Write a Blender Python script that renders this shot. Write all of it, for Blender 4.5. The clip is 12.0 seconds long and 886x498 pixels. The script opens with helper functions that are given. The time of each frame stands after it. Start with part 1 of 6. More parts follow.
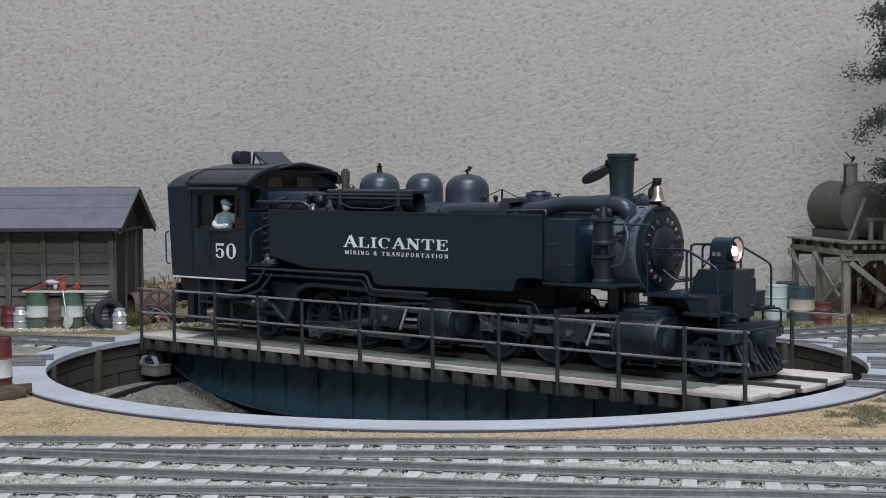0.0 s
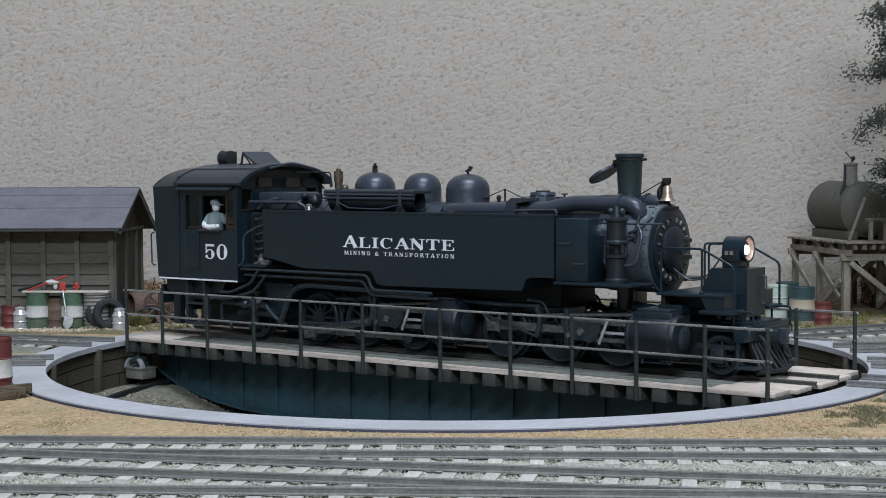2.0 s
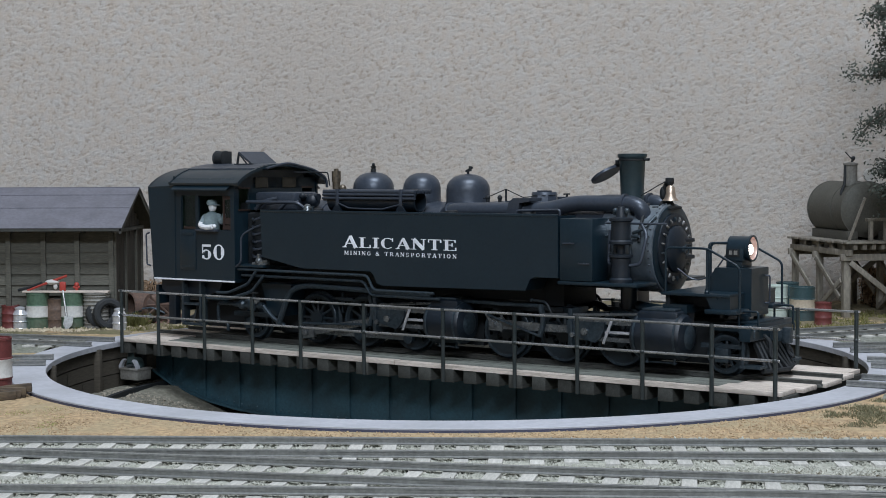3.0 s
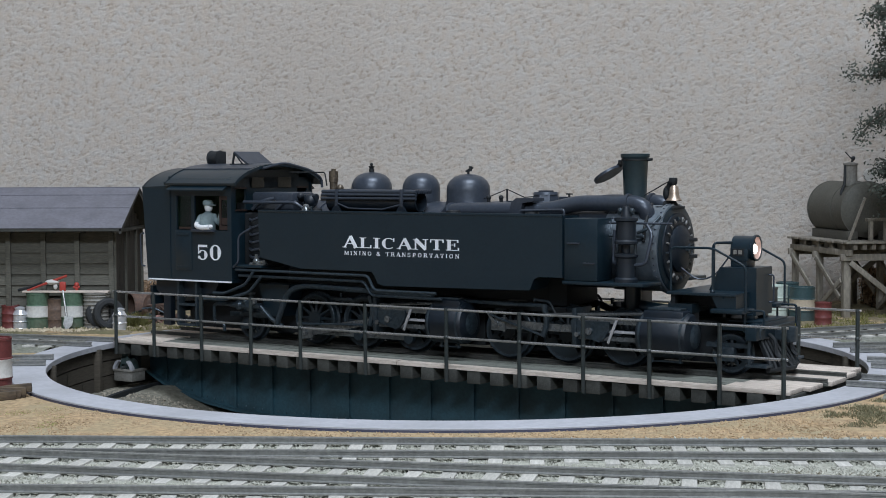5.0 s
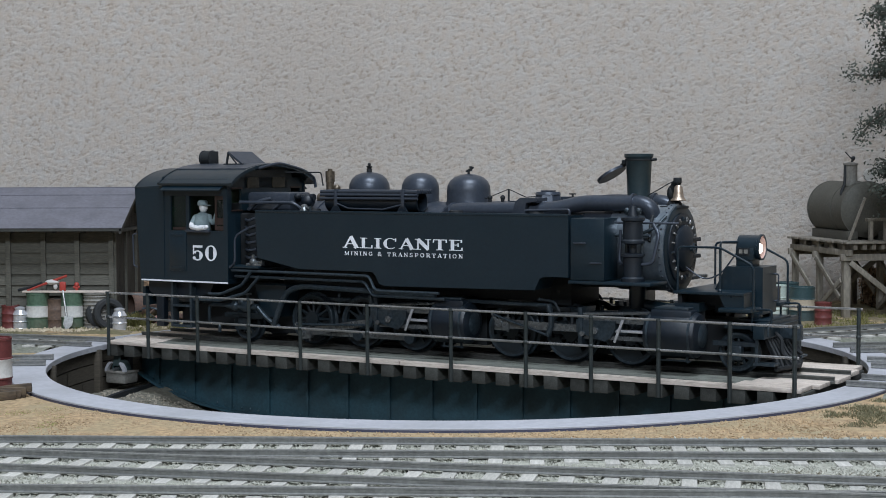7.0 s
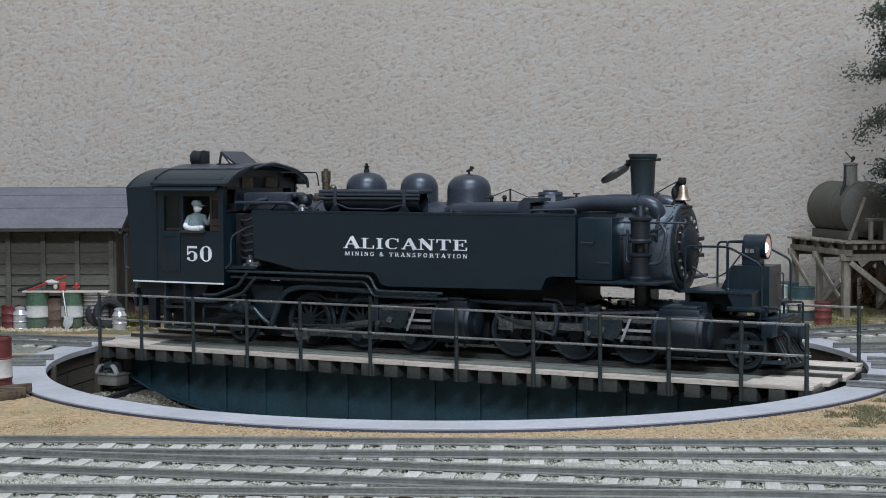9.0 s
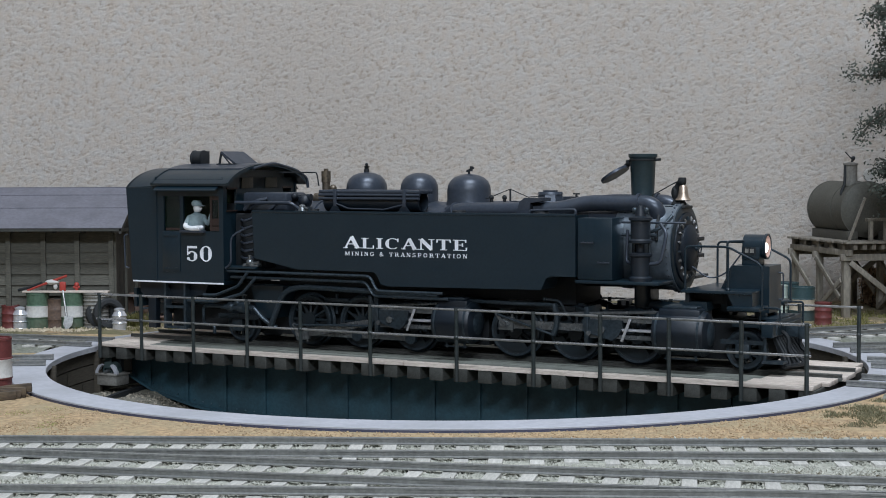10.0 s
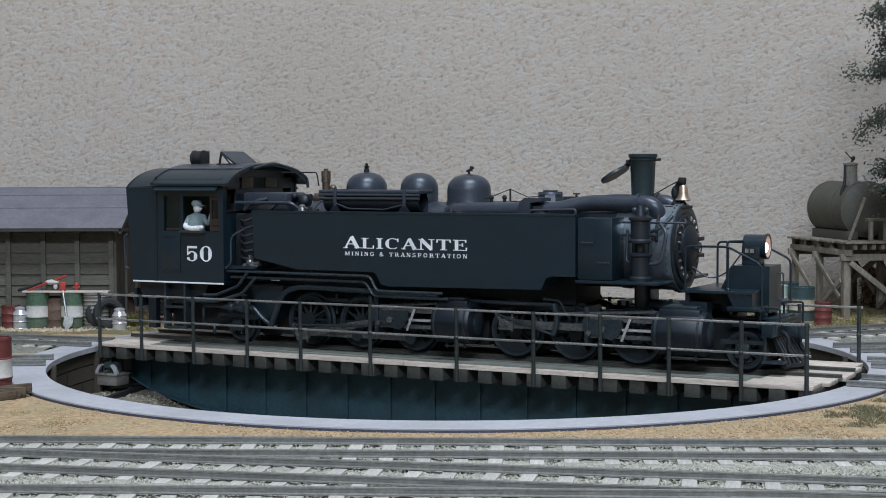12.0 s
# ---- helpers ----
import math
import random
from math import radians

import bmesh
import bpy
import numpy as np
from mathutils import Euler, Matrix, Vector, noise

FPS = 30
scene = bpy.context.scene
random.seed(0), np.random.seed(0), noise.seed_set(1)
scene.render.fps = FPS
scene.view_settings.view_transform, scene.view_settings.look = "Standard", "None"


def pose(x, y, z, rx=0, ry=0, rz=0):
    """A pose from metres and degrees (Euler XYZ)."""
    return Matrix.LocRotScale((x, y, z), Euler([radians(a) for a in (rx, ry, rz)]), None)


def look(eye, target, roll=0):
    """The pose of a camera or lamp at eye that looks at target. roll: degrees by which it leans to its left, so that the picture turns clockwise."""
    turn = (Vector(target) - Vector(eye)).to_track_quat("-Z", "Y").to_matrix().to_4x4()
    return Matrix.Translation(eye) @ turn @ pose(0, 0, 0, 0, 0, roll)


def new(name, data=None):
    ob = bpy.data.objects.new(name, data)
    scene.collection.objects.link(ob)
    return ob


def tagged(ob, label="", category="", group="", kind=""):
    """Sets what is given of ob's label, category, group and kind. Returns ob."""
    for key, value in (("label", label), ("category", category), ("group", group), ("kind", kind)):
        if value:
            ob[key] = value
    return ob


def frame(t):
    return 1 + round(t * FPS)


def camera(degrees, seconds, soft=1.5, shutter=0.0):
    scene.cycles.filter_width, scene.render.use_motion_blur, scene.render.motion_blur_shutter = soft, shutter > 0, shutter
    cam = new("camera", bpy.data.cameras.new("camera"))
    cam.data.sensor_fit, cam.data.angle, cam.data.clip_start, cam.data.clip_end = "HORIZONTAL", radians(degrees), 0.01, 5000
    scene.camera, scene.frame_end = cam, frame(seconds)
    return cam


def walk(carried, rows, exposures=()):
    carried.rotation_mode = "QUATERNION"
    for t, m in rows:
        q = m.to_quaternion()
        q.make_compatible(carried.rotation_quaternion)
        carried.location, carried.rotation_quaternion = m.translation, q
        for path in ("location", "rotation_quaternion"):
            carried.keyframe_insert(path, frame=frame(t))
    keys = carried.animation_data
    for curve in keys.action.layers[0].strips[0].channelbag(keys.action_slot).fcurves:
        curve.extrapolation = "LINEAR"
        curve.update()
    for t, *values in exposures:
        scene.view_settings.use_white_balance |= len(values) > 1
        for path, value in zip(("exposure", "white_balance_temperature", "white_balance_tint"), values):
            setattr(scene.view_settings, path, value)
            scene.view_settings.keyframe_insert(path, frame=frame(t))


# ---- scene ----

K = 0.01  # all sizes below are centimetres of the model railway (1:48)
cam = camera(31.39, 12.0, soft=0.95)
EYE = pose(0, -61.487 * K, 7.311 * K, 90 - 2.94, 0, 0.4725) @ pose(0, 0, 0, 0, 0, -0.2)
walk(cam, [(0, EYE), (12.0, EYE)])

# turn of the bridge, degrees
TURN = [(0, -39.85), (0.5, -38.79), (1, -37.72), (1.5, -36.65), (2, -35.84), (2.5, -35.05), (3, -34.38), (3.2, -34.13), (4, -33.4), (4.8, -32.82),
        (5, -32.67), (5.5, -32.25), (6, -31.7), (6.5, -31.12), (7, -30.32), (7.2, -29.97), (8, -28.47), (8.8, -27.57), (9.1, -27.46), (12.0, -27.46)]

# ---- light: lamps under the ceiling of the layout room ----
world = bpy.data.worlds.new("room_air")
scene.world = world
world.use_nodes = True
world.node_tree.nodes["Background"].inputs[0].default_value = (0.75, 0.85, 1.0, 1)
world.node_tree.nodes["Background"].inputs[1].default_value = 0.12


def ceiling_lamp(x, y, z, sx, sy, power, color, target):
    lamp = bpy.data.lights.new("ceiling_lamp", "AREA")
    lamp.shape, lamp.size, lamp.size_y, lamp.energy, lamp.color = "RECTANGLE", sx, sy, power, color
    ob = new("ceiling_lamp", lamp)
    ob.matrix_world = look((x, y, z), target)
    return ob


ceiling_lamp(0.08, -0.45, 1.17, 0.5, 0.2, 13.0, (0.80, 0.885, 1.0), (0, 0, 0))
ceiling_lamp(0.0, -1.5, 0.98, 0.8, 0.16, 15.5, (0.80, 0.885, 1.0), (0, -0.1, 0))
scene.view_settings.exposure = 0.0


# ---- mesh tools ----
class Build:
    """Collects shapes, in centimetres, for one mesh."""

    def __init__(self):
        self.bm = bmesh.new()

    def _place(self, verts, m):
        bmesh.ops.transform(self.bm, matrix=m, verts=verts)

    def box(self, cx, cy, cz, sx, sy, sz, bevel=0.0, m=None):
        r = bmesh.ops.create_cube(self.bm, size=1)["verts"]
        bmesh.ops.scale(self.bm, vec=(sx, sy, sz), verts=r)
        if bevel:
            e = list({e for v in r for e in v.link_edges})
            out = bmesh.ops.bevel(self.bm, geom=e, offset=bevel, segments=2, affect="EDGES", profile=0.5)
            r = list({v for f in out["faces"] for v in f.verts} | {v for v in r if v.is_valid})
        self._place(r, Matrix.Translation((cx, cy, cz)) @ (m or Matrix()))
        return self

    def span(self, x0, x1, y0, y1, z0, z1, bevel=0.0):
        return self.box((x0 + x1) / 2, (y0 + y1) / 2, (z0 + z1) / 2, abs(x1 - x0), abs(y1 - y0), abs(z1 - z0), bevel)

    def cone(self, p, q, r0, r1=None, seg=20, caps=True):
        p, q = Vector(p), Vector(q)
        d = q - p
        v = bmesh.ops.create_cone(self.bm, cap_ends=caps, segments=seg, radius1=r0, radius2=r0 if r1 is None else r1, depth=d.length)["verts"]
        self._place(v, Matrix.Translation((p + q) / 2) @ d.to_track_quat("Z", "Y").to_matrix().to_4x4())
        return self

    def ball(self, p, r, sx=1, sy=1, sz=1, seg=16):
        v = bmesh.ops.create_uvsphere(self.bm, u_segments=seg, v_segments=seg // 2 + 2, radius=r)["verts"]
        self._place(v, Matrix.Translation(p) @ Matrix.Diagonal((sx, sy, sz, 1)))
        return self

    def lathe(self, profile, p=(0, 0, 0), axis=(0, 0, 1), seg=32, a0=0.0, a1=360.0):
        full = abs(a1 - a0) >= 360
        n = seg if full else seg + 1
        m = Matrix.Translation(p) @ Vector(axis).to_track_quat("Z", "Y").to_matrix().to_4x4()
        rings = []
        for r, h in profile:
            if r < 1e-6:
                rings.append([self.bm.verts.new(m @ Vector((0, 0, h)))])
                continue
            rings.append([self.bm.verts.new(m @ Vector((r * math.cos(radians(a0 + (a1 - a0) * i / seg)), r * math.sin(radians(a0 + (a1 - a0) * i / seg)), h))) for i in range(n)])
        for a, b in zip(rings, rings[1:]):
            for i in range(seg):
                j = (i + 1) % n if full else i + 1
                quad = [a[i % len(a)], a[j % len(a)], b[j % len(b)], b[i % len(b)]]
                quad = [v for k, v in enumerate(quad) if v not in quad[:k]]
                if len(quad) > 2:
                    self.bm.faces.new(quad)
        return self

    def tube(self, pts, r, seg=10):
        pts = [Vector(p) for p in pts]
        ring0, side = None, None
        for i, p in enumerate(pts):
            d = ((pts[i + 1] - p).normalized() if i + 1 < len(pts) else Vector()) + ((p - pts[i - 1]).normalized() if i else Vector())
            d.normalize()
            side = (d.orthogonal() if side is None else side - d * side.dot(d)).normalized()
            up = d.cross(side)
            ring = [self.bm.verts.new(p + r * (math.cos(2 * math.pi * k / seg) * side + math.sin(2 * math.pi * k / seg) * up)) for k in range(seg)]
            if ring0:
                for k in range(seg):
                    self.bm.faces.new((ring0[k], ring0[(k + 1) % seg], ring[(k + 1) % seg], ring[k]))
            if i in (0, len(pts) - 1):
                self.bm.faces.new(ring)
            ring0 = ring
        return self

    def prism(self, pts, a, b, axis="y"):
        """An outline of (x, z) drawn from y = a to b; with axis x of (y, z), with axis z of (x, y)."""
        put = {"y": lambda u, v, w: (u, w, v), "x": lambda u, v, w: (w, u, v), "z": lambda u, v, w: (u, v, w)}[axis]
        lo = [self.bm.verts.new(put(u, v, a)) for u, v in pts]
        hi = [self.bm.verts.new(put(u, v, b)) for u, v in pts]
        self.bm.faces.new(lo), self.bm.faces.new(hi)
        for i in range(len(pts)):
            j = (i + 1) % len(pts)
            self.bm.faces.new((lo[i], lo[j], hi[j], hi[i]))
        return self

    def mesh(self, name, sharp=35):
        bmesh.ops.recalc_face_normals(self.bm, faces=self.bm.faces)
        bmesh.ops.scale(self.bm, vec=(K, K, K), verts=self.bm.verts)
        me = bpy.data.meshes.new(name)
        self.bm.to_mesh(me)
        self.bm.free()
        me.shade_smooth()
        me.set_sharp_from_angle(angle=radians(sharp))
        return me


def part(name, b, material, parent=None, label="", at=None):
    me = b if isinstance(b, bpy.types.Mesh) else b.mesh(name)
    if not me.materials:
        me.materials.append(material)
    ob = new(name, me)
    ob.parent = parent
    if at is not None:
        ob.matrix_basis = at
    return tagged(ob, label)


def thing(name, label, category, at=None, group="", kind=""):
    ob = new(name)
    ob.empty_display_size = 0.01
    if at is not None:
        ob.matrix_basis = at
    return tagged(ob, label, category, group, kind)


def at(x, y, z, rx=0, ry=0, rz=0):
    return pose(x * K, y * K, z * K, rx, ry, rz)


def bend(pts, r=0.2, n=4):
    """A path with its corners rounded."""
    pts = [Vector(p) for p in pts]
    out = [pts[0]]
    for a, p, b in zip(pts, pts[1:], pts[2:]):
        u, v = (a - p), (b - p)
        k = min(r, u.length / 2, v.length / 2)
        s, e = p + u.normalized() * k, p + v.normalized() * k
        out += [(s * (1 - t) + p * t) * (1 - t) + (p * (1 - t) + e * t) * t for t in (i / n for i in range(n + 1))]
    return out + [pts[-1]]


# ---- materials ----
def mat(name, base, other=None, rough=0.6, metal=0.0, fine=900, coarse=90, bump=0.15, stain=None, amount=0.35, stretch=(1, 1, 1), vary=0.0):
    m = bpy.data.materials.new(name)
    m.use_nodes = True
    nt = m.node_tree
    n, link = nt.nodes, nt.links.new
    bsdf = n["Principled BSDF"]
    tc, mp = n.new("ShaderNodeTexCoord"), n.new("ShaderNodeMapping")
    mp.inputs["Scale"].default_value = stretch
    link(tc.outputs["Object"], mp.inputs["Vector"])
    f, c = n.new("ShaderNodeTexNoise"), n.new("ShaderNodeTexNoise")
    f.inputs["Scale"].default_value, f.inputs["Detail"].default_value = fine, 5
    c.inputs["Scale"].default_value, c.inputs["Detail"].default_value = coarse, 4
    link(mp.outputs[0], f.inputs["Vector"])
    link(mp.outputs[0], c.inputs["Vector"])
    other = other or tuple(0.7 * v for v in base)
    r1 = n.new("ShaderNodeValToRGB")
    r1.color_ramp.elements[0].position, r1.color_ramp.elements[1].position = 0.35, 0.65
    r1.color_ramp.elements[0].color, r1.color_ramp.elements[1].color = (*other, 1), (*base, 1)
    link(f.outputs["Fac"], r1.inputs[0])
    mix = n.new("ShaderNodeMix")
    mix.data_type = "RGBA"
    r2 = n.new("ShaderNodeValToRGB")
    r2.color_ramp.elements[0].position, r2.color_ramp.elements[1].position = 0.42, 0.68
    r2.color_ramp.elements[0].color, r2.color_ramp.elements[1].color = (0, 0, 0, 1), (amount, amount, amount, 1)
    link(c.outputs["Fac"], r2.inputs[0])
    link(r2.outputs[0], mix.inputs["Factor"])
    link(r1.outputs[0], mix.inputs[6])
    mix.inputs[7].default_value = (*(stain or tuple(0.5 * v for v in base)), 1)
    colour = mix.outputs[2]
    if vary:
        info, hsv, rng = n.new("ShaderNodeObjectInfo"), n.new("ShaderNodeHueSaturation"), n.new("ShaderNodeMapRange")
        rng.inputs[3].default_value, rng.inputs[4].default_value = 1 - vary, 1 + vary
        link(info.outputs["Random"], rng.inputs[0])
        link(rng.outputs[0], hsv.inputs["Value"])
        link(colour, hsv.inputs["Color"])
        colour = hsv.outputs[0]
    link(colour, bsdf.inputs["Base Color"])
    rr = n.new("ShaderNodeMapRange")
    rr.inputs[3].default_value, rr.inputs[4].default_value = max(0.05, rough - 0.12), min(1, rough + 0.12)
    link(c.outputs["Fac"], rr.inputs[0])
    link(rr.outputs[0], bsdf.inputs["Roughness"])
    bsdf.inputs["Metallic"].default_value = metal
    if bump:
        b = n.new("ShaderNodeBump")
        b.inputs["Strength"].default_value, b.inputs["Distance"].default_value = bump, 0.0006
        link(f.outputs["Fac"], b.inputs["Height"])
        link(b.outputs[0], bsdf.inputs["Normal"])
    return m


def glow(name, color, strength):
    m = bpy.data.materials.new(name)
    m.use_nodes = True
    b = m.node_tree.nodes["Principled BSDF"]
    b.inputs["Base Color"].default_value = (*color, 1)
    b.inputs["Emission Color"].default_value = (*color, 1)
    b.inputs["Emission Strength"].default_value = strength
    return m


def glass(name):
    m = bpy.data.materials.new(name)
    m.use_nodes = True
    b = m.node_tree.nodes["Principled BSDF"]
    b.inputs["Roughness"].default_value = 0.05
    b.inputs["Transmission Weight"].default_value = 1.0
    b.inputs["Base Color"].default_value = (0.75, 0.9, 0.85, 1)
    return m


black = mat("engine_black", (0.0078, 0.0205, 0.031), (0.0064, 0.017, 0.026), rough=0.34, bump=0.05, stain=(0.012, 0.024, 0.033), amount=0.35, coarse=120)
jacket = mat("cylinder_jacket", (0.006, 0.013, 0.022), (0.0045, 0.0095, 0.016), rough=0.48, bump=0.06, stain=(0.02, 0.022, 0.028), amount=0.4, coarse=160)
wheel_black = mat("wheel_black", (0.013, 0.023, 0.03), (0.009, 0.016, 0.022), rough=0.5, bump=0.06, stain=(0.02, 0.021, 0.021), amount=0.4, coarse=200)
bronze = mat("dull_bronze", (0.2, 0.17, 0.13), (0.12, 0.1, 0.08), rough=0.4, metal=0.7)
satin = mat("boiler_black", (0.052, 0.065, 0.088), (0.042, 0.053, 0.072), rough=0.38, metal=0.3, bump=0.05, stain=(0.045, 0.052, 0.062), amount=0.35, coarse=150)
teal_black = mat("stack_teal_black", (0.02, 0.042, 0.052), (0.015, 0.034, 0.043), rough=0.36, metal=0.2, bump=0.05, stain=(0.035, 0.045, 0.05), amount=0.35, coarse=150)
# smokebox grey lightened: the lamp's reflection on its barrel is put into the colour
lit_graphite = mat("smokebox_lit_graphite", (0.24, 0.285, 0.33), (0.2, 0.24, 0.28), rough=0.36, metal=0.6, bump=0.05, stain=(0.1, 0.125, 0.145), amount=0.4, coarse=150)
sooty = mat("sooty_black", (0.006, 0.009, 0.012), (0.009, 0.012, 0.015), rough=0.7, stain=(0.017, 0.019, 0.021), amount=0.4)
running = mat("greasy_iron", (0.05, 0.072, 0.09), (0.024, 0.038, 0.05), rough=0.36, metal=0.4, stain=(0.06, 0.066, 0.07), amount=0.4, coarse=250)
rod_steel = mat("oily_rod_steel", (0.24, 0.26, 0.27), (0.15, 0.165, 0.175), rough=0.28, metal=0.6, stain=(0.06, 0.06, 0.06), amount=0.5, coarse=200)
steel = mat("worn_steel", (0.36, 0.365, 0.36), (0.24, 0.245, 0.245), rough=0.38, metal=0.7, stain=(0.12, 0.1, 0.08))
bright = mat("bright_steel", (0.8, 0.82, 0.87), (0.68, 0.7, 0.75), rough=0.22, metal=0.6, bump=0.04)
brass = mat("bell_brass", (0.6, 0.49, 0.39), (0.48, 0.38, 0.3), rough=0.4, metal=0.85, bump=0.05)
white = mat("white_lettering", (0.9, 0.93, 0.98), (0.87, 0.89, 0.94), rough=0.6, bump=0.0)
ochre_mat = mat("wood_slats", (0.18, 0.13, 0.08), rough=0.8)
green_cab = mat("cab_green", (0.012, 0.06, 0.025), rough=0.6)
cabwood = mat("cab_brown_wood", (0.042, 0.025, 0.021), (0.03, 0.018, 0.015), rough=0.5)
lens = glow("lamp_lens", (1.0, 0.93, 0.88), 4.0)
reflector = mat("lamp_reflector", (0.85, 0.62, 0.55), (0.75, 0.52, 0.45), rough=0.35, metal=0.5, bump=0.0)
pane_glass = glass("window_glass")
girder_mat = mat("girder_blue_grey", (0.036, 0.094, 0.125), (0.028, 0.074, 0.1), rough=0.55, stain=(0.02, 0.03, 0.033), amount=0.55, coarse=60)
deckwood = mat("pale_plank", (0.7, 0.62, 0.55), (0.54, 0.47, 0.41), rough=0.85, stretch=(1, 8, 8), fine=400, stain=(0.26, 0.22, 0.18), amount=0.45, vary=0.12)
tiewood = mat("dark_tie_wood", (0.06, 0.062, 0.056), (0.038, 0.04, 0.036), rough=0.85, stretch=(8, 1, 8), fine=350, vary=0.2)
walkwood = mat("walkway_wood", (0.22, 0.235, 0.205), (0.15, 0.16, 0.14), rough=0.85, stretch=(1, 8, 8), fine=350, stain=(0.05, 0.052, 0.047), amount=0.5, vary=0.15)
deck_rail = mat("deck_rail", (0.15, 0.155, 0.145), (0.1, 0.105, 0.098), rough=0.5, metal=0.3, stain=(0.07, 0.06, 0.05), amount=0.5)
railing_mat = mat("railing_paint", (0.026, 0.036, 0.036), (0.019, 0.026, 0.027), rough=0.45, stain=(0.08, 0.075, 0.07), amount=0.3)
handrail_mat = mat("handrail_worn", (0.58, 0.58, 0.58), (0.4, 0.4, 0.4), rough=0.28, metal=0.75, stain=(0.12, 0.13, 0.12), amount=0.6)
concrete = mat("rim_concrete", (0.46, 0.47, 0.51), (0.4, 0.41, 0.45), rough=0.75, fine=500, coarse=40, stain=(0.3, 0.305, 0.32), amount=0.45, bump=0.1)
rim_edge_shade = mat("rim_shade_blue", (0.055, 0.06, 0.11), (0.08, 0.085, 0.12), rough=0.7)
pitwood = mat("pit_plank", (0.07, 0.06, 0.044), (0.045, 0.038, 0.028), rough=0.9, fine=300, stretch=(1, 1, 6), stain=(0.06, 0.05, 0.04), amount=0.5, vary=0.15)
pit_ground = mat("pit_gravel", (0.2, 0.19, 0.15), (0.12, 0.115, 0.09), rough=0.95, fine=500, coarse=60, bump=0.8, stain=(0.1, 0.1, 0.085), amount=0.7)
sand = mat("sand_ground", (0.52, 0.37, 0.215), (0.3, 0.21, 0.12), rough=0.95, fine=550, coarse=55, bump=0.9, stain=(0.34, 0.3, 0.19), amount=0.7)
ballast = mat("grey_ballast", (0.47, 0.465, 0.405), (0.27, 0.27, 0.23), rough=0.95, fine=650, coarse=70, bump=0.8, stain=(0.2, 0.22, 0.17), amount=0.6)
grey_tie = mat("weathered_tie", (0.54, 0.525, 0.485), (0.42, 0.41, 0.375), rough=0.85, fine=300, stretch=(8, 1, 8), stain=(0.34, 0.33, 0.3), amount=0.4, vary=0.14)
far_ballast = mat("dull_ballast", (0.28, 0.285, 0.25), (0.15, 0.155, 0.135), rough=0.95, fine=650, coarse=70, bump=0.8, stain=(0.14, 0.15, 0.1), amount=0.6)
rail_mat = mat("rail_grey", (0.33, 0.335, 0.325), (0.24, 0.245, 0.24), rough=0.4, metal=0.55, coarse=60, stain=(0.2, 0.2, 0.19), amount=0.5, bump=0.05)
railhead = mat("rail_head", (0.62, 0.62, 0.6), (0.5, 0.5, 0.48), rough=0.3, metal=0.8, bump=0.03)
shedwood = mat("shed_board", (0.115, 0.112, 0.092), (0.078, 0.077, 0.063), rough=0.9, fine=350, stretch=(1, 6, 6), stain=(0.08, 0.075, 0.065), amount=0.5, vary=0.15)
tarpaper = mat("tar_paper_roof", (0.17, 0.17, 0.2), (0.14, 0.14, 0.165), rough=0.7, fine=600, stain=(0.1, 0.1, 0.115), amount=0.5)
trestlewood = mat("trestle_timber", (0.25, 0.23, 0.19), (0.17, 0.155, 0.13), rough=0.9, fine=300, stretch=(3, 3, 1), stain=(0.13, 0.11, 0.09), amount=0.5, vary=0.15)
tank_mat = mat("tank_dull_olive", (0.095, 0.094, 0.08), (0.07, 0.07, 0.06), rough=0.7, stain=(0.08, 0.075, 0.06), amount=0.5)
drum_green = mat("drum_green", (0.085, 0.15, 0.1), (0.06, 0.11, 0.075), rough=0.55, stain=(0.15, 0.1, 0.07), amount=0.35)
drum_white = mat("drum_white", (0.68, 0.68, 0.66), (0.58, 0.58, 0.56), rough=0.6, stain=(0.35, 0.28, 0.22), amount=0.4)
drum_red = mat("drum_red", (0.17, 0.04, 0.038), (0.12, 0.03, 0.03), rough=0.55, stain=(0.14, 0.05, 0.04), amount=0.4)
drum_brown = mat("drum_brown", (0.15, 0.1, 0.075), (0.1, 0.07, 0.055), rough=0.7)
drum_teal = mat("drum_blue_grey", (0.035, 0.075, 0.082), (0.027, 0.058, 0.065), rough=0.55, stain=(0.13, 0.12, 0.1), amount=0.3)
drum_pale = mat("drum_pale_green", (0.5, 0.58, 0.53), (0.42, 0.5, 0.45), rough=0.55, stain=(0.36, 0.33, 0.28), amount=0.3)
drum_tan = mat("drum_tan_label", (0.55, 0.47, 0.36), (0.45, 0.38, 0.29), rough=0.7)
drum_grey = mat("drum_grey", (0.24, 0.235, 0.215), (0.17, 0.165, 0.15), rough=0.6, stain=(0.13, 0.1, 0.08))
rubber = mat("tyre_rubber", (0.03, 0.033, 0.036), (0.022, 0.024, 0.026), rough=0.8)
red_paint = mat("tool_red", (0.42, 0.06, 0.045), (0.4, 0.04, 0.03), rough=0.5)
rust = mat("rusty_scrap", (0.16, 0.095, 0.07), (0.09, 0.06, 0.05), rough=0.85, stain=(0.2, 0.15, 0.125), amount=0.5)
pinkish = mat("faded_red_iron", (0.4, 0.22, 0.19), (0.28, 0.15, 0.13), rough=0.8)
weed = mat("dry_weed", (0.2, 0.19, 0.06), (0.12, 0.12, 0.04), rough=0.9, vary=0.1)
pine = mat("dark_foliage", (0.065, 0.078, 0.06), (0.035, 0.044, 0.036), rough=0.9)
bark = mat("tree_bark", (0.09, 0.075, 0.06), rough=0.9)
unseen_room_grey = mat("unseen_room_grey", (0.2, 0.2, 0.21), (0.18, 0.18, 0.19), rough=0.9, fine=20, coarse=3, bump=0.0)


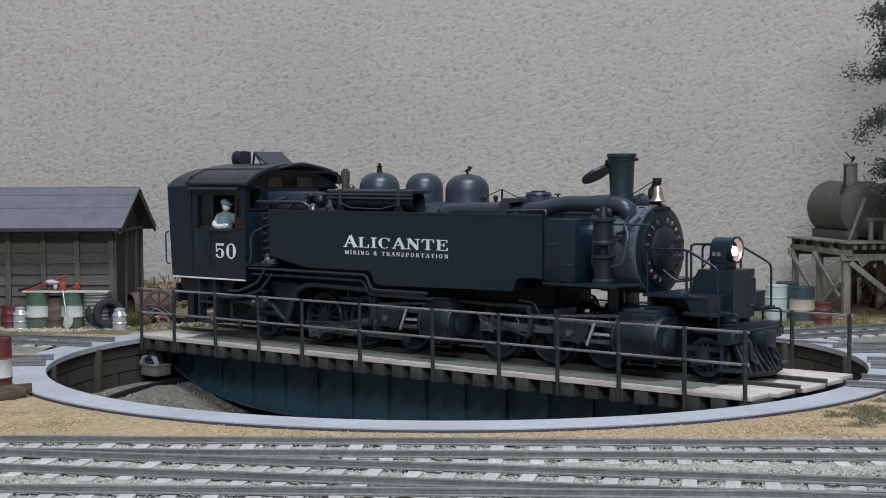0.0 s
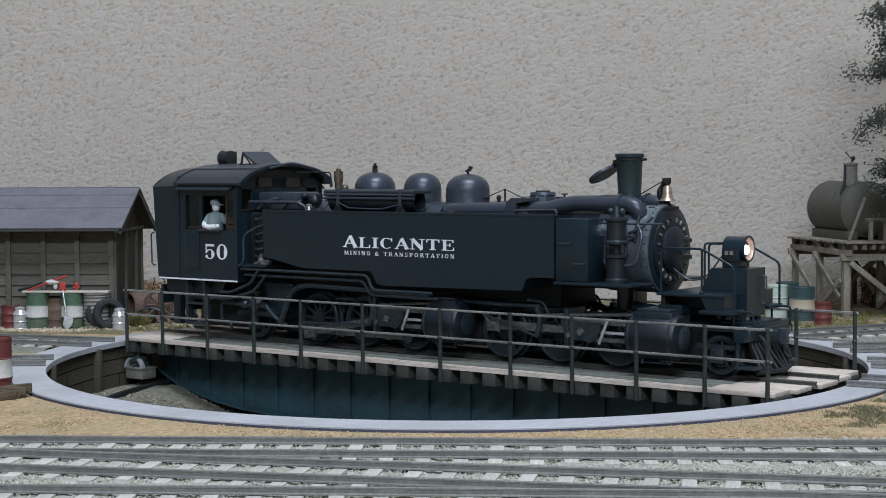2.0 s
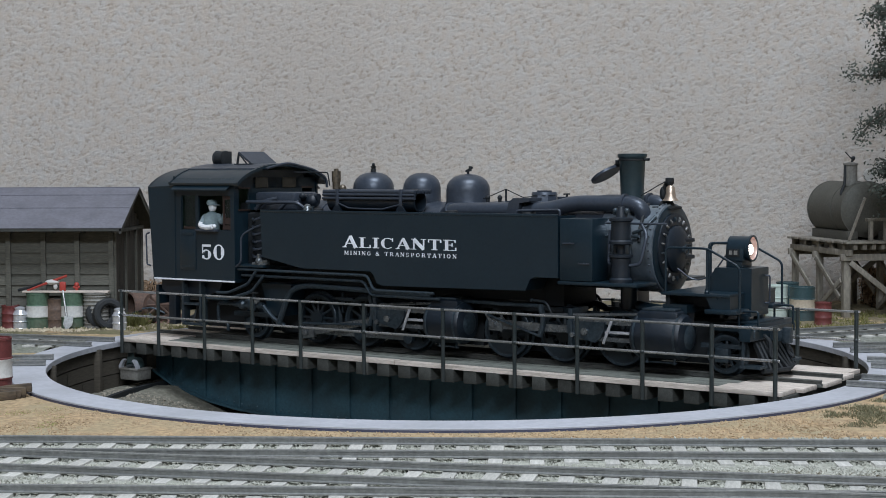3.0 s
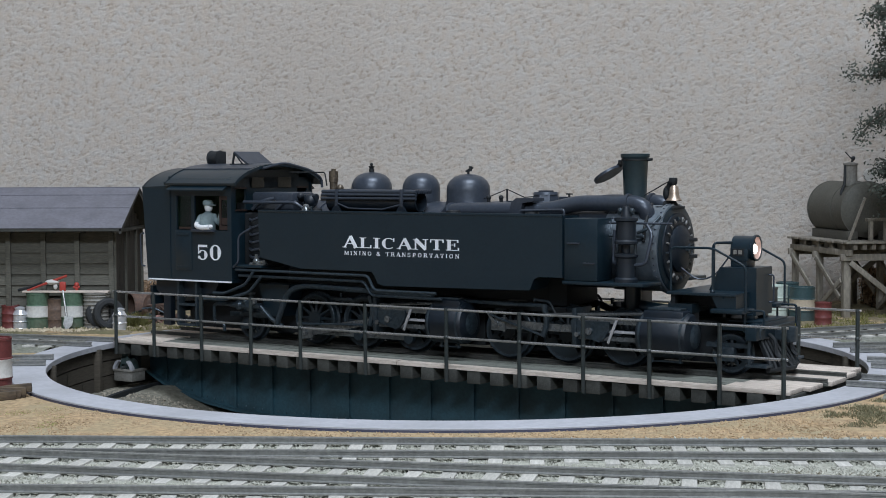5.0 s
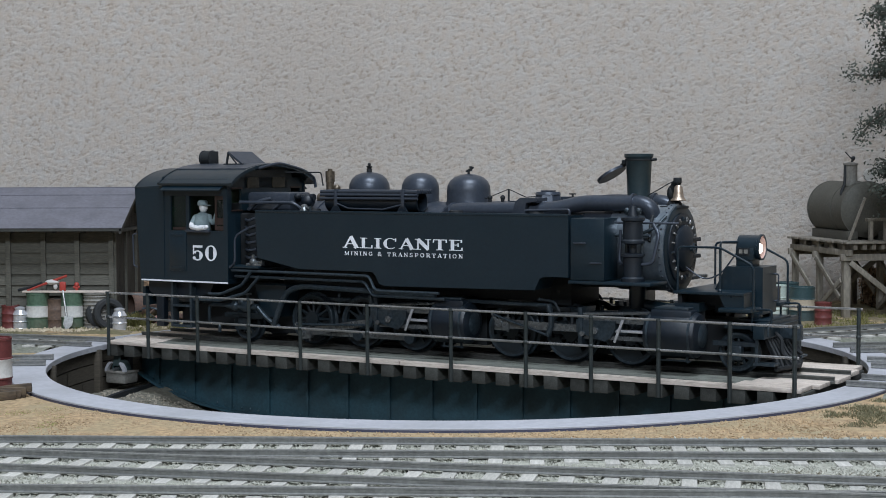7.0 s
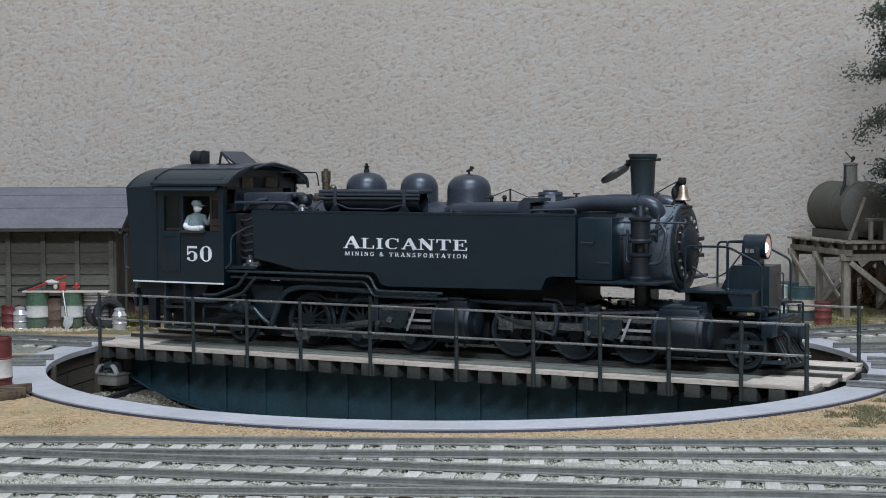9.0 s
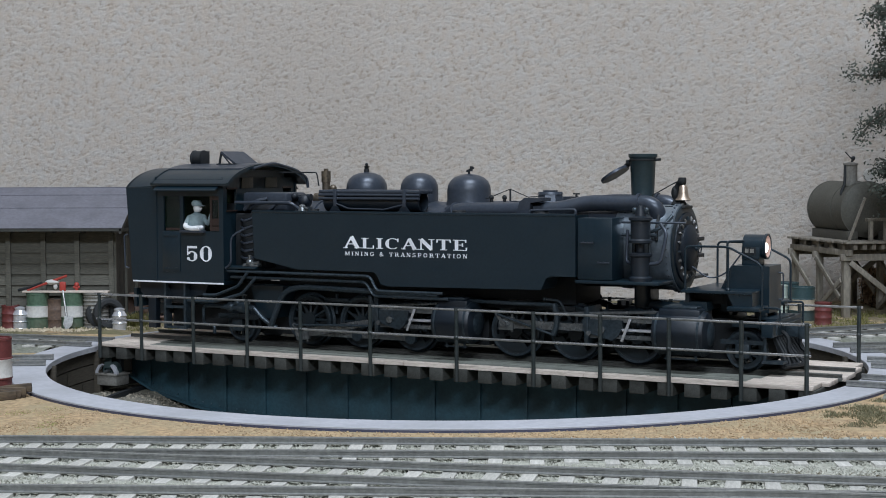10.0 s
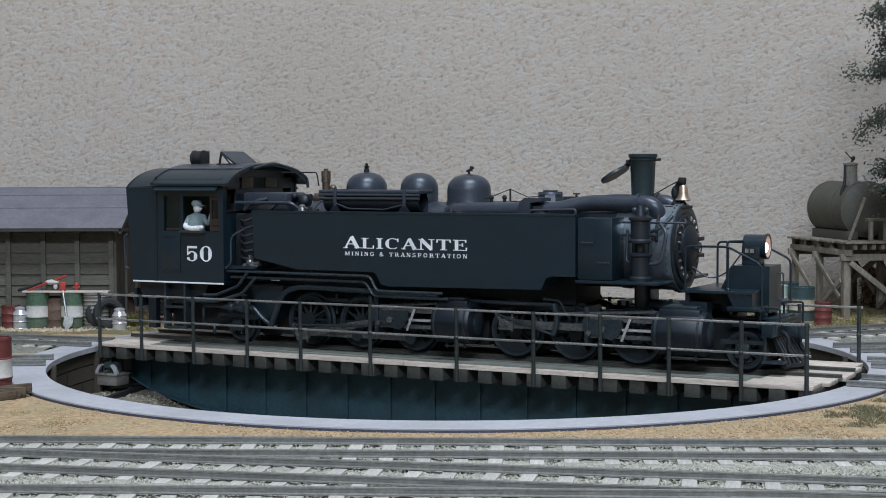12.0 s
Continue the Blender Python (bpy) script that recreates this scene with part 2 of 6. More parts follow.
def backdrop_material():
    """Rough rolled wall texture: raised blobs, hollows darkened in the colour by the bump noise, and broad faint
    stains.
    """
    m = mat("backdrop_stucco", (0.485, 0.462, 0.436), (0.475, 0.42, 0.368), rough=0.95, fine=210, coarse=7, bump=0.0, stain=(0.44, 0.4, 0.36), amount=0.75)
    nt = m.node_tree
    n, link = nt.nodes, nt.links.new
    bsdf = n["Principled BSDF"]
    tc, mp, no, ramp, mul, bp = (n.new(k) for k in ("ShaderNodeTexCoord", "ShaderNodeMapping", "ShaderNodeTexNoise", "ShaderNodeValToRGB", "ShaderNodeMix", "ShaderNodeBump"))
    mp.vector_type = "TEXTURE"
    mp.inputs["Scale"].default_value = (1.25, 1, 1)
    mp.inputs["Rotation"].default_value = (0, radians(-28), 0)
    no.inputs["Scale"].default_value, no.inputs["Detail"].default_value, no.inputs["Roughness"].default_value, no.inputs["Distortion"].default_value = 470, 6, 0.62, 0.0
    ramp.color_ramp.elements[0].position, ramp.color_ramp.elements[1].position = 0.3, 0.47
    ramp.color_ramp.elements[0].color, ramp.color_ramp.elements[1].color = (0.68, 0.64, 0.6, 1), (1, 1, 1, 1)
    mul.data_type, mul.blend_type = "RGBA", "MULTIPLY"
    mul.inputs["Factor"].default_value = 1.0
    link(tc.outputs["Object"], mp.inputs["Vector"])
    link(mp.outputs[0], no.inputs["Vector"])
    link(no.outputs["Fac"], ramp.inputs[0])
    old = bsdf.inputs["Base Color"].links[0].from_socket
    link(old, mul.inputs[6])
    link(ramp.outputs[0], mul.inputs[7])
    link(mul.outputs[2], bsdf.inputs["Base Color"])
    bp.inputs["Strength"].default_value, bp.inputs["Distance"].default_value = 0.75, 0.0014
    link(no.outputs["Fac"], bp.inputs["Height"])
    link(bp.outputs[0], bsdf.inputs["Normal"])
    return m


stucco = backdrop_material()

# ---- the large structure ----
GROUND = -0.3
R_PIT, R_RIM, Z_RIM = 15.6, 17.0, -0.08


WALL_Y = 27.5


def bumps(x, y, size, height):
    return height * noise.fractal(Vector((x / size, y / size, 3.7)), 1.0, 2.0, 3)


def ground_z(x, y):
    """The ground falls gently away from the rim of the pit."""
    return float(np.interp(math.hypot(x, y), (R_RIM, R_RIM + 2), (-0.21, GROUND)))


def build_ground():
    """One sheet with a round hole for the pit, reaching the walls."""
    bm = bmesh.new()
    radii = [R_RIM - 0.25, R_RIM + 0.3, R_RIM + 0.9, 18.8, 20, 21.4, 23, 25, 27.5, 30.5, 34, 38, 44, 52, 65, 85, 120, 170, 240]
    n, rings = 240, []
    for r in radii:
        ring = []
        for i in range(n):
            a = 2 * math.pi * i / n
            c, d = math.cos(a), math.sin(a)
            reach = min(r, 102 / max(abs(c), 1e-6), (WALL_Y + 1 if d > 0 else 167) / max(abs(d), 1e-6))
            x, y = reach * c, reach * d
            k = min(1, max(0, (r - R_RIM) / 2)) * min(1, max(0, (64 - r) / 20))
            z = ground_z(x, y) + k * (bumps(x, y, 3, 0.06) + bumps(x, y, 0.7, 0.05))
            ring.append(bm.verts.new((x * K, y * K, z * K)))
        rings.append(ring)
    for a, b in zip(rings, rings[1:]):
        for i in range(n):
            j = (i + 1) % n
            if (a[i].co - b[i].co).length + (a[j].co - b[j].co).length > 1e-5:
                bm.faces.new((a[i], a[j], b[j], b[i]))
    me = bpy.data.meshes.new("ground")
    bm.to_mesh(me)
    bm.free()
    me.shade_smooth()
    return part("ground", me, sand)


ground = tagged(build_ground(), "sandy tan scenic ground around the turntable", "ground", kind="structure")

b = Build()
b.lathe([(R_PIT, Z_RIM - 0.22), (R_PIT, Z_RIM - 0.02), (R_PIT + 0.02, Z_RIM), (R_RIM - 0.02, Z_RIM), (R_RIM, Z_RIM - 0.02), (R_RIM, Z_RIM - 0.2)], seg=200)
pit_rim = tagged(part("pit_rim", b, concrete), "pale grey ring round the turntable pit", "pit rim", kind="structure")
# dark blue edge ring, with the rim's shadow line painted into its colour
b = Build().lathe([(R_RIM - 0.06, Z_RIM - 0.5), (R_RIM + 0.015, Z_RIM - 0.5), (R_RIM + 0.015, Z_RIM - 0.06), (R_RIM - 0.06, Z_RIM - 0.06)], seg=160)
part("rim_edge", b, rim_edge_shade, pit_rim, "dark blue edge below the grey ring, with its shadow line painted in")

b = Build()
b.lathe([(0, -3.5), (9.5, -3.4), (12.3, -2.5), (13.3, -2.12), (R_PIT + 0.3, -2.05)], seg=120)
for v in b.bm.verts:
    v.co.z += bumps(v.co.x, v.co.y, 1.5, 0.22) if v.co.xy.length < 15 else 0
pit_floor = tagged(part("pit_floor", b, pit_ground), "gravel floor of the turntable pit", "pit floor", kind="structure")
pit_wall = thing("pit_wall", "dark plank lining of the turntable pit", "pit wall", kind="structure")
part("backing", Build().lathe([(R_PIT + 0.3, -2.3), (R_PIT + 0.3, Z_RIM - 0.1)], seg=120), tiewood, pit_wall)

pit_rail = thing("ring_rail", "dark rusty circular rail on the pit floor", "rail", kind="structure")
part("rail_bar", Build().lathe([(14.05, -2.1), (14.05, -1.85), (14.25, -1.85), (14.25, -2.1)], seg=120), sooty, pit_rail)

# backdrop wall, then unseen walls and ceiling added, grey to limit bounced light
b = Build().span(-100, 100, WALL_Y, WALL_Y + 3, -5, 125)
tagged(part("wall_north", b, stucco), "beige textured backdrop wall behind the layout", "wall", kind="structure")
tagged(part("wall_west", Build().span(-103, -100, -165, WALL_Y, -5, 125), unseen_room_grey), "plain grey unseen room wall", "wall", kind="structure")
tagged(part("wall_east", Build().span(100, 103, -165, WALL_Y, -5, 125), unseen_room_grey), "plain grey unseen room wall", "wall", kind="structure")
tagged(part("wall_south", Build().span(-100, 100, -168, -165, -5, 125), unseen_room_grey), "plain grey unseen room wall", "wall", kind="structure")
tagged(part("ceiling", Build().span(-103, 103, -168, WALL_Y + 3, 126, 129), unseen_room_grey), "plain grey unseen room ceiling", "ceiling", kind="structure")


# ---- tracks ----
def ballast_bed(name, path, half, label, top, material):
    """A bed of loose ballast along a line."""
    (x0, y0), (x1, y1) = path
    d = Vector((x1 - x0, y1 - y0, 0))
    n, s = max(8, int(d.length / 0.3)), Vector((-d.y, d.x, 0)).normalized()
    bm = bmesh.new()
    rows = []
    cols = [-half, -half * 0.8, -half * 0.6, -half * 0.4, -half * 0.2, 0, half * 0.2, half * 0.4, half * 0.6, half * 0.8, half]
    for i in range(n + 1):
        p = Vector((x0, y0, 0)) + d * i / n
        row = []
        for c in cols:
            q = p + s * c
            z = top + (0 if abs(c) < half * 0.9 else -0.25) + bumps(q.x, q.y, 0.22, 0.1)
            row.append(bm.verts.new((q.x * K, q.y * K, z * K)))
        rows.append(row)
    for a, b2 in zip(rows, rows[1:]):
        for j in range(len(cols) - 1):
            bm.faces.new((a[j], a[j + 1], b2[j + 1], b2[j]))
    me = bpy.data.meshes.new(name)
    bm.to_mesh(me)
    bm.free()
    me.shade_smooth()
    return tagged(part(name, me, material), label, "ballast", kind="stuff")


def rail_profile(b, p, q, z0, h=0.19):
    """A flat-bottomed rail from p to q."""
    p, q = Vector((*p, z0)), Vector((*q, z0))
    d = (q - p).normalized()
    s = Vector((-d.y, d.x, 0))
    shape = [(-0.09, 0), (0.09, 0), (0.09, 0.025), (0.025, 0.05), (0.025, h - 0.07), (0.05, h - 0.05), (0.05, h - 0.01), (0.035, h), (-0.035, h), (-0.05, h - 0.01), (-0.05, h - 0.05), (-0.025, h - 0.07), (-0.025, 0.05), (-0.09, 0.025)]
    ends = [[b.bm.verts.new(e + s * u + Vector((0, 0, w))) for u, w in shape] for e in (p, q)]
    b.bm.faces.new(ends[0]), b.bm.faces.new(ends[1])
    for i in range(len(shape)):
        j = (i + 1) % len(shape)
        b.bm.faces.new((ends[0][i], ends[0][j], ends[1][j], ends[1][i]))
    return b


tie_mesh = Build().box(0, 0, 0, 0.37, 3.0, 0.3, 0.02).mesh("tie")
tie_mesh.materials.append(grey_tie)


def track(p, q, label, gauge=1.9, ties=True, half=2.1, group="tracks", z=-0.03, step=0.95, lead=0.0):
    """Track from p to q: two rails, ties and a ballast bed of its own."""
    p, q = Vector(p), Vector(q)
    d = (q - p).normalized()
    s = Vector((-d.y, d.x))
    t = thing("railway_track", label, "railway track", group=group)
    for k in (-0.5, 0.5):
        part("rail", rail_profile(Build(), p + s * gauge * k, q + s * gauge * k, z), rail_mat, t)
    if ties:
        n = int(((q - p).length - lead) / step)
        turn = math.degrees(math.atan2(d.y, d.x))
        for i in range(n):
            c = p + d * (lead + i * step + 0.4 + random.uniform(-0.05, 0.05))
            c = c + s * random.uniform(-0.12, 0.12)
            part("tie", tie_mesh, grey_tie, t, at=at(c.x, c.y, z - 0.155 + random.uniform(-0.02, 0.01), 0, 0, turn + random.uniform(-2, 2)))
    ballast_bed("ballast", (p + d * lead, q), half, "loose grey ballast between the ties", z - 0.08, far_ballast if lead else ballast)
    return t


track((-24, -19.85), (24, -21.87), "weathered track with grey ties before the pit", group="yard tracks")
track((-24, -26.25), (24, -28.6), "weathered track with grey ties at the layout edge", group="yard tracks")
track((-24, -20.1), (24, -28.9), "weathered track crossing over between two tracks", group="yard tracks", step=0.95, z=-0.035)
for a, far in ((162.5, 30), (185.5, 30), (26.0, 32), (7.0, 32), (-10.5, 30), (-29.5, 28)):
    c, s = math.cos(radians(a)), math.sin(radians(a))
    track((c * (R_PIT + 0.05), s * (R_PIT + 0.05)), (c * far, s * far), "short radial track with grey ties ending at the turntable rim", group="radial tracks", z=-0.06, half=2.6, lead=R_RIM - R_PIT + 0.15)

# ---- turntable bridge ----
DECK = 0.1
POSTS = (-14.8, -12.62, -10.0, -7.39, -4.89, -1.77, 1.89, 4.98, 7.54, 10.06, 12.6, 14.81)
bridge = thing("turntable_bridge", "turntable bridge with blue-grey plate girders, timber deck and pipe railings", "turntable bridge")


girder_rivet = Build().ball((0, 0, 0), 0.045, seg=6).mesh("rivet")
girder_rivet.materials.append(girder_mat)


def girder(y):
    xs = [-14.6, -13.2, -11.2, -9.7, -8.0, 8.0, 9.7, 11.2, 13.2, 14.6]
    zs = [-1.35, -2.0, -2.45, -2.65, -2.75, -2.75, -2.65, -2.45, -2.0, -1.35]
    out = list(zip(xs, zs))
    plate = part("girder", Build().prism(out + [(14.6, -0.5), (-14.6, -0.5)], y - 0.06, y + 0.06), girder_mat, bridge)
    low = [(x, z - 0.1) for x, z in out]
    part("flange", Build().prism(out + low[::-1], y - 0.32, y + 0.32), girder_mat, plate)
    part("flange", Build().span(-14.6, 14.6, y - 0.32, y + 0.32, -0.62, -0.53), girder_mat, plate)
    for i in range(15):
        x = -13.6 + i * 27.2 / 14
        zb = np.interp(x, xs, zs)
        e = -1 if y < 0 else 1
        part("stiffener", Build().span(x - 0.06, x + 0.06, y, y + e * 0.17, zb, -0.62), girder_mat, plate)
    if y < 0:
        for i in range(66):
            x = -13.9 + i * 27.8 / 65
            part("rivet", girder_rivet, girder_mat, plate, at=at(x, y - 0.06, float(np.interp(x, xs, zs)) + 0.14))
    return plate


girder(-1.75), girder(1.75)
for x in (-11, -5.5, 0, 5.5, 11):
    part("cross_frame", Build().span(x - 0.15, x + 0.15, -1.7, 1.7, -1.9, -0.7), girder_mat, bridge)
part("centre_bearing", Build().lathe([(2.2, -3.5), (2.2, -3.1), (1.4, -2.9), (1.2, -1.9), (0, -1.9)], seg=40), sooty, bridge)

bridge_tie = Build().box(0, 0, 0, 0.56, 7.0, 0.48, 0.03).mesh("tie")
bridge_tie.materials.append(tiewood)
for i in range(31):
    x = -14.75 + i * 29.5 / 30
    part("tie", bridge_tie, tiewood, bridge, at=at(x + random.uniform(-0.05, 0.05), random.uniform(-0.04, 0.04), -0.29))


def end_x(y):
    return math.sqrt(15.35 ** 2 - y * y)


def deck_plank(y0, y1, x0, x1, material, z0=-0.045, z1=DECK):
    """A plank along the bridge whose ends follow the pit's curve."""
    n = max(2, int((x1 - x0) / 0.35))
    xs = [x0 + (x1 - x0) * i / n for i in range(n + 1)]
    worn = 0.035 if material is deckwood else 0.012
    pts = [(x, y0 + random.uniform(0, worn) * (3 if random.random() < 0.06 else 1)) for x in xs] + [(x, y1 - random.uniform(0, 0.012)) for x in xs[::-1]]
    o = Build().prism(pts, z0 + random.uniform(-0.004, 0.004), z1 + random.uniform(-0.015, 0.01), "z")
    return part("plank", o, material, bridge)


rows = [(-3.54, -3.12, deckwood)] + [(-3.10 + 0.41 * i, -3.10 + 0.41 * i + 0.39, walkwood) for i in range(4)]
rows += [(-0.75 + 0.5 * i, -0.75 + 0.5 * i + 0.48, walkwood) for i in range(3)]
for y0, y1, m in rows:
    for sign in ((1, -1) if y0 < -1 else (1,)):
        a, c = (y0, y1) if sign > 0 else (-y1, -y0)
        e = min(end_x(a), end_x(c)) - (2.0 if y0 < -1 else 0.05)
        cuts = sorted([-e, e] + [random.uniform(-8.5, -5), random.uniform(-1.5, 1.5), random.uniform(5, 8)])
        for u, v in zip(cuts, cuts[1:]):
            deck_plank(a, c, u + 0.012, v - 0.012, m)
# pale end boards
for y0, y1 in ((-3.54, -2.32), (-2.29, -1.12), (-0.72, 0.72), (1.12, 2.29), (2.32, 3.54)):
    e = min(end_x(y0), end_x(y1))
    for sx in (1, -1):
        part("end_board", Build().span(sx * (e - 2.4 if abs(y0) < 1 else min(end_x(y0), end_x(y1)) - 2.3), sx * (e + 0.05), y0, y1, -0.04, DECK + 0.012, 0.012), deckwood, bridge)
for y in (-0.95, 0.95):
    e = end_x(0.95)
    part("rail", rail_profile(Build(), (-e, y), (e, y), 0.05, 0.19), deck_rail, bridge)

post_mesh = Build().cone((0, 0, -0.5), (0, 0, 2.14), 0.075, seg=10).cone((0, 0, 2.1), (0, 0, 2.19), 0.095, 0.085, seg=10).ball((0, 0, 1.12), 0.105, seg=8).mesh("post")
post_mesh.materials.append(railing_mat)
for y in (-3.62, 3.62):
    for x in POSTS:
        part("post", post_mesh, railing_mat, bridge, at=at(x, y, 0))
    for z in (2.14, 1.12):
        part("handrail", Build().tube([(-14.95, y, z), (14.95, y, z)], 0.045, 10), handrail_mat, bridge)


def pony_block(x, y):
    """Cast housing of a bridge wheel: a heavy box with two curved horns that hold the axle."""
    k = -1 if y < 0 else 1
    box = Build().span(x - 0.52, x + 0.52, y - 0.42, y + 0.42, -1.72, -1.22, 0.05).span(x - 0.56, x + 0.56, y - 0.46, y + 0.46, -1.3, -1.2, 0.03)
    blk = part("wheel_block", box, drum_grey, bridge, "grey cast housing of the bridge wheel")
    for e in (-1, 1):
        horn = [(0.56, -1.22), (0.56, -1.12), (0.47, -0.98), (0.4, -0.88), (0.28, -0.82), (0.22, -0.88), (0.3, -0.95), (0.36, -1.04), (0.42, -1.14), (0.42, -1.22)]
        part("horn", Build().prism([(x + e * u, v) for u, v in horn], y + k * 0.44, y + k * 0.28), concrete, blk)
    part("wheel", Build().lathe([(0, -0.2), (0.1, -0.22), (0.12, -0.14), (0.26, -0.12), (0.28, -0.2), (0.36, -0.2), (0.36, 0.18), (0, 0.18)], (x, y, -1.12), (0, 1, 0), 28), drum_teal, blk)
    part("axle", Build().cone((x, y - 0.48, -1.12), (x, y + 0.46, -1.12), 0.07, seg=12), rod_steel, blk)
    part("hanger", Build().prism([(x - 0.22, -1.0), (x + 0.22, -1.0), (x + 0.14, -0.5), (x - 0.14, -0.5)], y - 0.3, y - 0.24), drum_teal, blk)
    part("leg", Build().span(x - 0.25, x + 0.25, y + 0.24, y + 0.42, -1.25, -0.5), sooty, blk)


for sx in (-1, 1):
    for y in (-2.9, 2.9):
        pony_block(sx * 14.75, y)

# earthy scrub ground behind the pit
bm = bmesh.new()
grid = []
for j in range(40):
    row = []
    for i in range(140):
        x, y = -35 + 0.5 * i, 10.6 + (WALL_Y + 0.5 - 10.6) * j / 39
        z = GROUND + 0.06 + bumps(x, y, 1.6, 0.12) + bumps(x, y, 0.5, 0.1) if j else GROUND - 0.3
        if math.hypot(x, y) < R_RIM + 0.4:
            z = min(z, -0.5)
        row.append(bm.verts.new((x * K, y * K, z * K)))
    grid.append(row)
for a, c in zip(grid, grid[1:]):
    for i in range(len(a) - 1):
        bm.faces.new((a[i], a[i + 1], c[i + 1], c[i]))
me = bpy.data.meshes.new("scrub_ground")
bm.to_mesh(me)
bm.free()
me.shade_smooth()
scrub = mat("scrub_earth", (0.25, 0.2, 0.12), (0.14, 0.115, 0.07), rough=0.95, fine=500, coarse=40, bump=0.9, stain=(0.12, 0.12, 0.06), amount=0.7)
tagged(part("scrub_ground", me, scrub), "dull brown and olive scrub ground behind the pit", "ground", kind="structure")

# ---- locomotive ----
loco = thing("steam_locomotive", "black articulated tank locomotive lettered in white, standing on the bridge", "locomotive")
SIDE = 2.69
RAIL = 0.24


def both(fn):
    for s in (-1, 1):
        fn(s)


# boiler and smokebox
BZ = 4.4
boiler = part("boiler", Build().lathe([(0, -8.9), (1.62, -8.9), (1.62, -2), (1.5, 7.2), (0, 7.2)], (0, 0, BZ), (1, 0, 0), 48), satin, loco)
for x in (-6, -3, 2.4, 4.6):
    part("band", Build().lathe([(1.53, x), (1.66, x), (1.66, x + 0.12), (1.53, x + 0.12)], (0, 0, BZ), (1, 0, 0), 48), satin, boiler)
smokebox = part("smokebox", Build().lathe([(0, 7.1), (1.55, 7.1), (1.55, 9.1), (1.62, 9.1), (1.62, 9.34), (1.55, 9.36)], (0, 0, BZ), (1, 0, 0), 56), lit_graphite, loco)
part("smokebox_front", Build().lathe([(1.56, 9.3), (1.56, 9.38), (1.5, 9.4), (0, 9.4)], (0, 0, BZ), (1, 0, 0), 56), black, smokebox)
part("front_ring", Build().lathe([(1.28, 9.38), (1.28, 9.46), (1.22, 9.48), (0.86, 9.48), (0.84, 9.4)], (0, 0, BZ), (1, 0, 0), 48), jacket, smokebox)
door = part("smokebox_door", Build().lathe([(0.84, 9.46), (0.84, 9.56), (0.78, 9.62), (0.5, 9.72), (0.2, 9.77), (0, 9.78)], (0, 0, BZ), (1, 0, 0), 48), jacket, smokebox)
part("hinge_strap", Build().box(9.68, 0.3, BZ + 0.3, 0.12, 1.2, 0.14, 0.02, pose(0, 0, 0, 0, 0, -6)).box(9.68, 0.3, BZ - 0.3, 0.12, 1.2, 0.14, 0.02, pose(0, 0, 0, 0, 0, -6)), jacket, door)
part("door_knob", Build().cone((9.74, 0, BZ), (9.9, 0, BZ), 0.12, 0.08).lathe([(0.16, 9.9), (0.2, 9.9), (0.2, 9.94), (0.16, 9.94), (0.16, 9.9)], (0, 0, BZ), (1, 0, 0), 16).cone((9.92, -0.18, BZ - 0.05), (9.92, 0.18, BZ + 0.05), 0.025, seg=8), running, door)
for i in range(20):
    a = 2 * math.pi * (i + 0.3) / 20
    y, z = 1.06 * math.cos(a), BZ + 1.06 * math.sin(a)
    part("clamp", Build().box(9.51, y, z, 0.06, 0.17, 0.065, 0.012, pose(0, 0, 0, math.degrees(a), 0, 0)).cone((9.5, y, z), (9.57, y, z), 0.035, seg=6), steel if i % 5 else running, smokebox)
rivet = Build().ball((0, 0, 0), 0.035, seg=6).mesh("rivet")
rivet.materials.append(satin)
for i in range(40):
    a = 2 * math.pi * i / 40
    part("rivet", rivet, satin, smokebox, at=at(9.22, 1.625 * math.cos(a), BZ + 1.625 * math.sin(a)))
    if 2 < i < 18:
        part("rivet", rivet, satin, smokebox, at=at(7.4, 1.555 * math.cos(a), BZ + 1.555 * math.sin(a)))

# side tanks
tank_out = [(-7.75, 5.6), (6.2, 5.6), (6.2, 3.4), (5.25, 3.4), (5.05, 3.32), (4.95, 3.1), (4.85, 2.9), (-1.55, 2.82), (-1.85, 2.9), (-2.0, 3.2), (-2.15, 3.35), (-5.6, 3.36), (-7.65, 3.75)]


def side_tank(s):
    t = part("side_tank", Build().prism(tank_out, s * SIDE, s * 1.45), black, loco)
    part("tank_lip", Build().span(-7.75, 6.2, s * (SIDE + 0.012), s * (SIDE - 0.06), 5.56, 5.66, 0.012), black, t)
    part("tank_top_plate", Build().span(-7.7, 6.15, s * 1.3, s * 2.6, 5.56, 5.6), sooty, t)
    for x in (-5.3, 1.2, 4.6):
        part("filler_lid", Build().cone((x, s * 2.05, 5.58), (x, s * 2.05, 5.72), 0.28, 0.25, 18), sooty, t)
    box = part("tool_locker", Build().span(6.28, 7.6, s * SIDE, s * 1.55, 3.32, 5.52, 0.03), black, loco)
    part("handle", Build().span(6.42, 6.9, s * (SIDE + 0.05), s * SIDE, 4.62, 4.67), satin, box)
    part("handle", Build().span(7.05, 7.5, s * (SIDE + 0.05), s * SIDE, 3.92, 3.97), satin, box)
    part("running_plate", Build().span(6.2, 9.35, s * (SIDE + 0.02), s * 1.2, 3.18, 3.3, 0.02), black, loco)
    part("running_plate", Build().span(-9.1, -7.6, s * (SIDE + 0.02), s * 1.2, 3.3, 3.4, 0.02), black, loco)


both(side_tank)

# chassis under the tanks
part("frame", Build().span(-13.2, 1.8, -0.75, 0.75, 0.55, 2.6).span(-7.5, 4.9, -1.1, 1.1, 2.4, 3.3), sooty, loco)
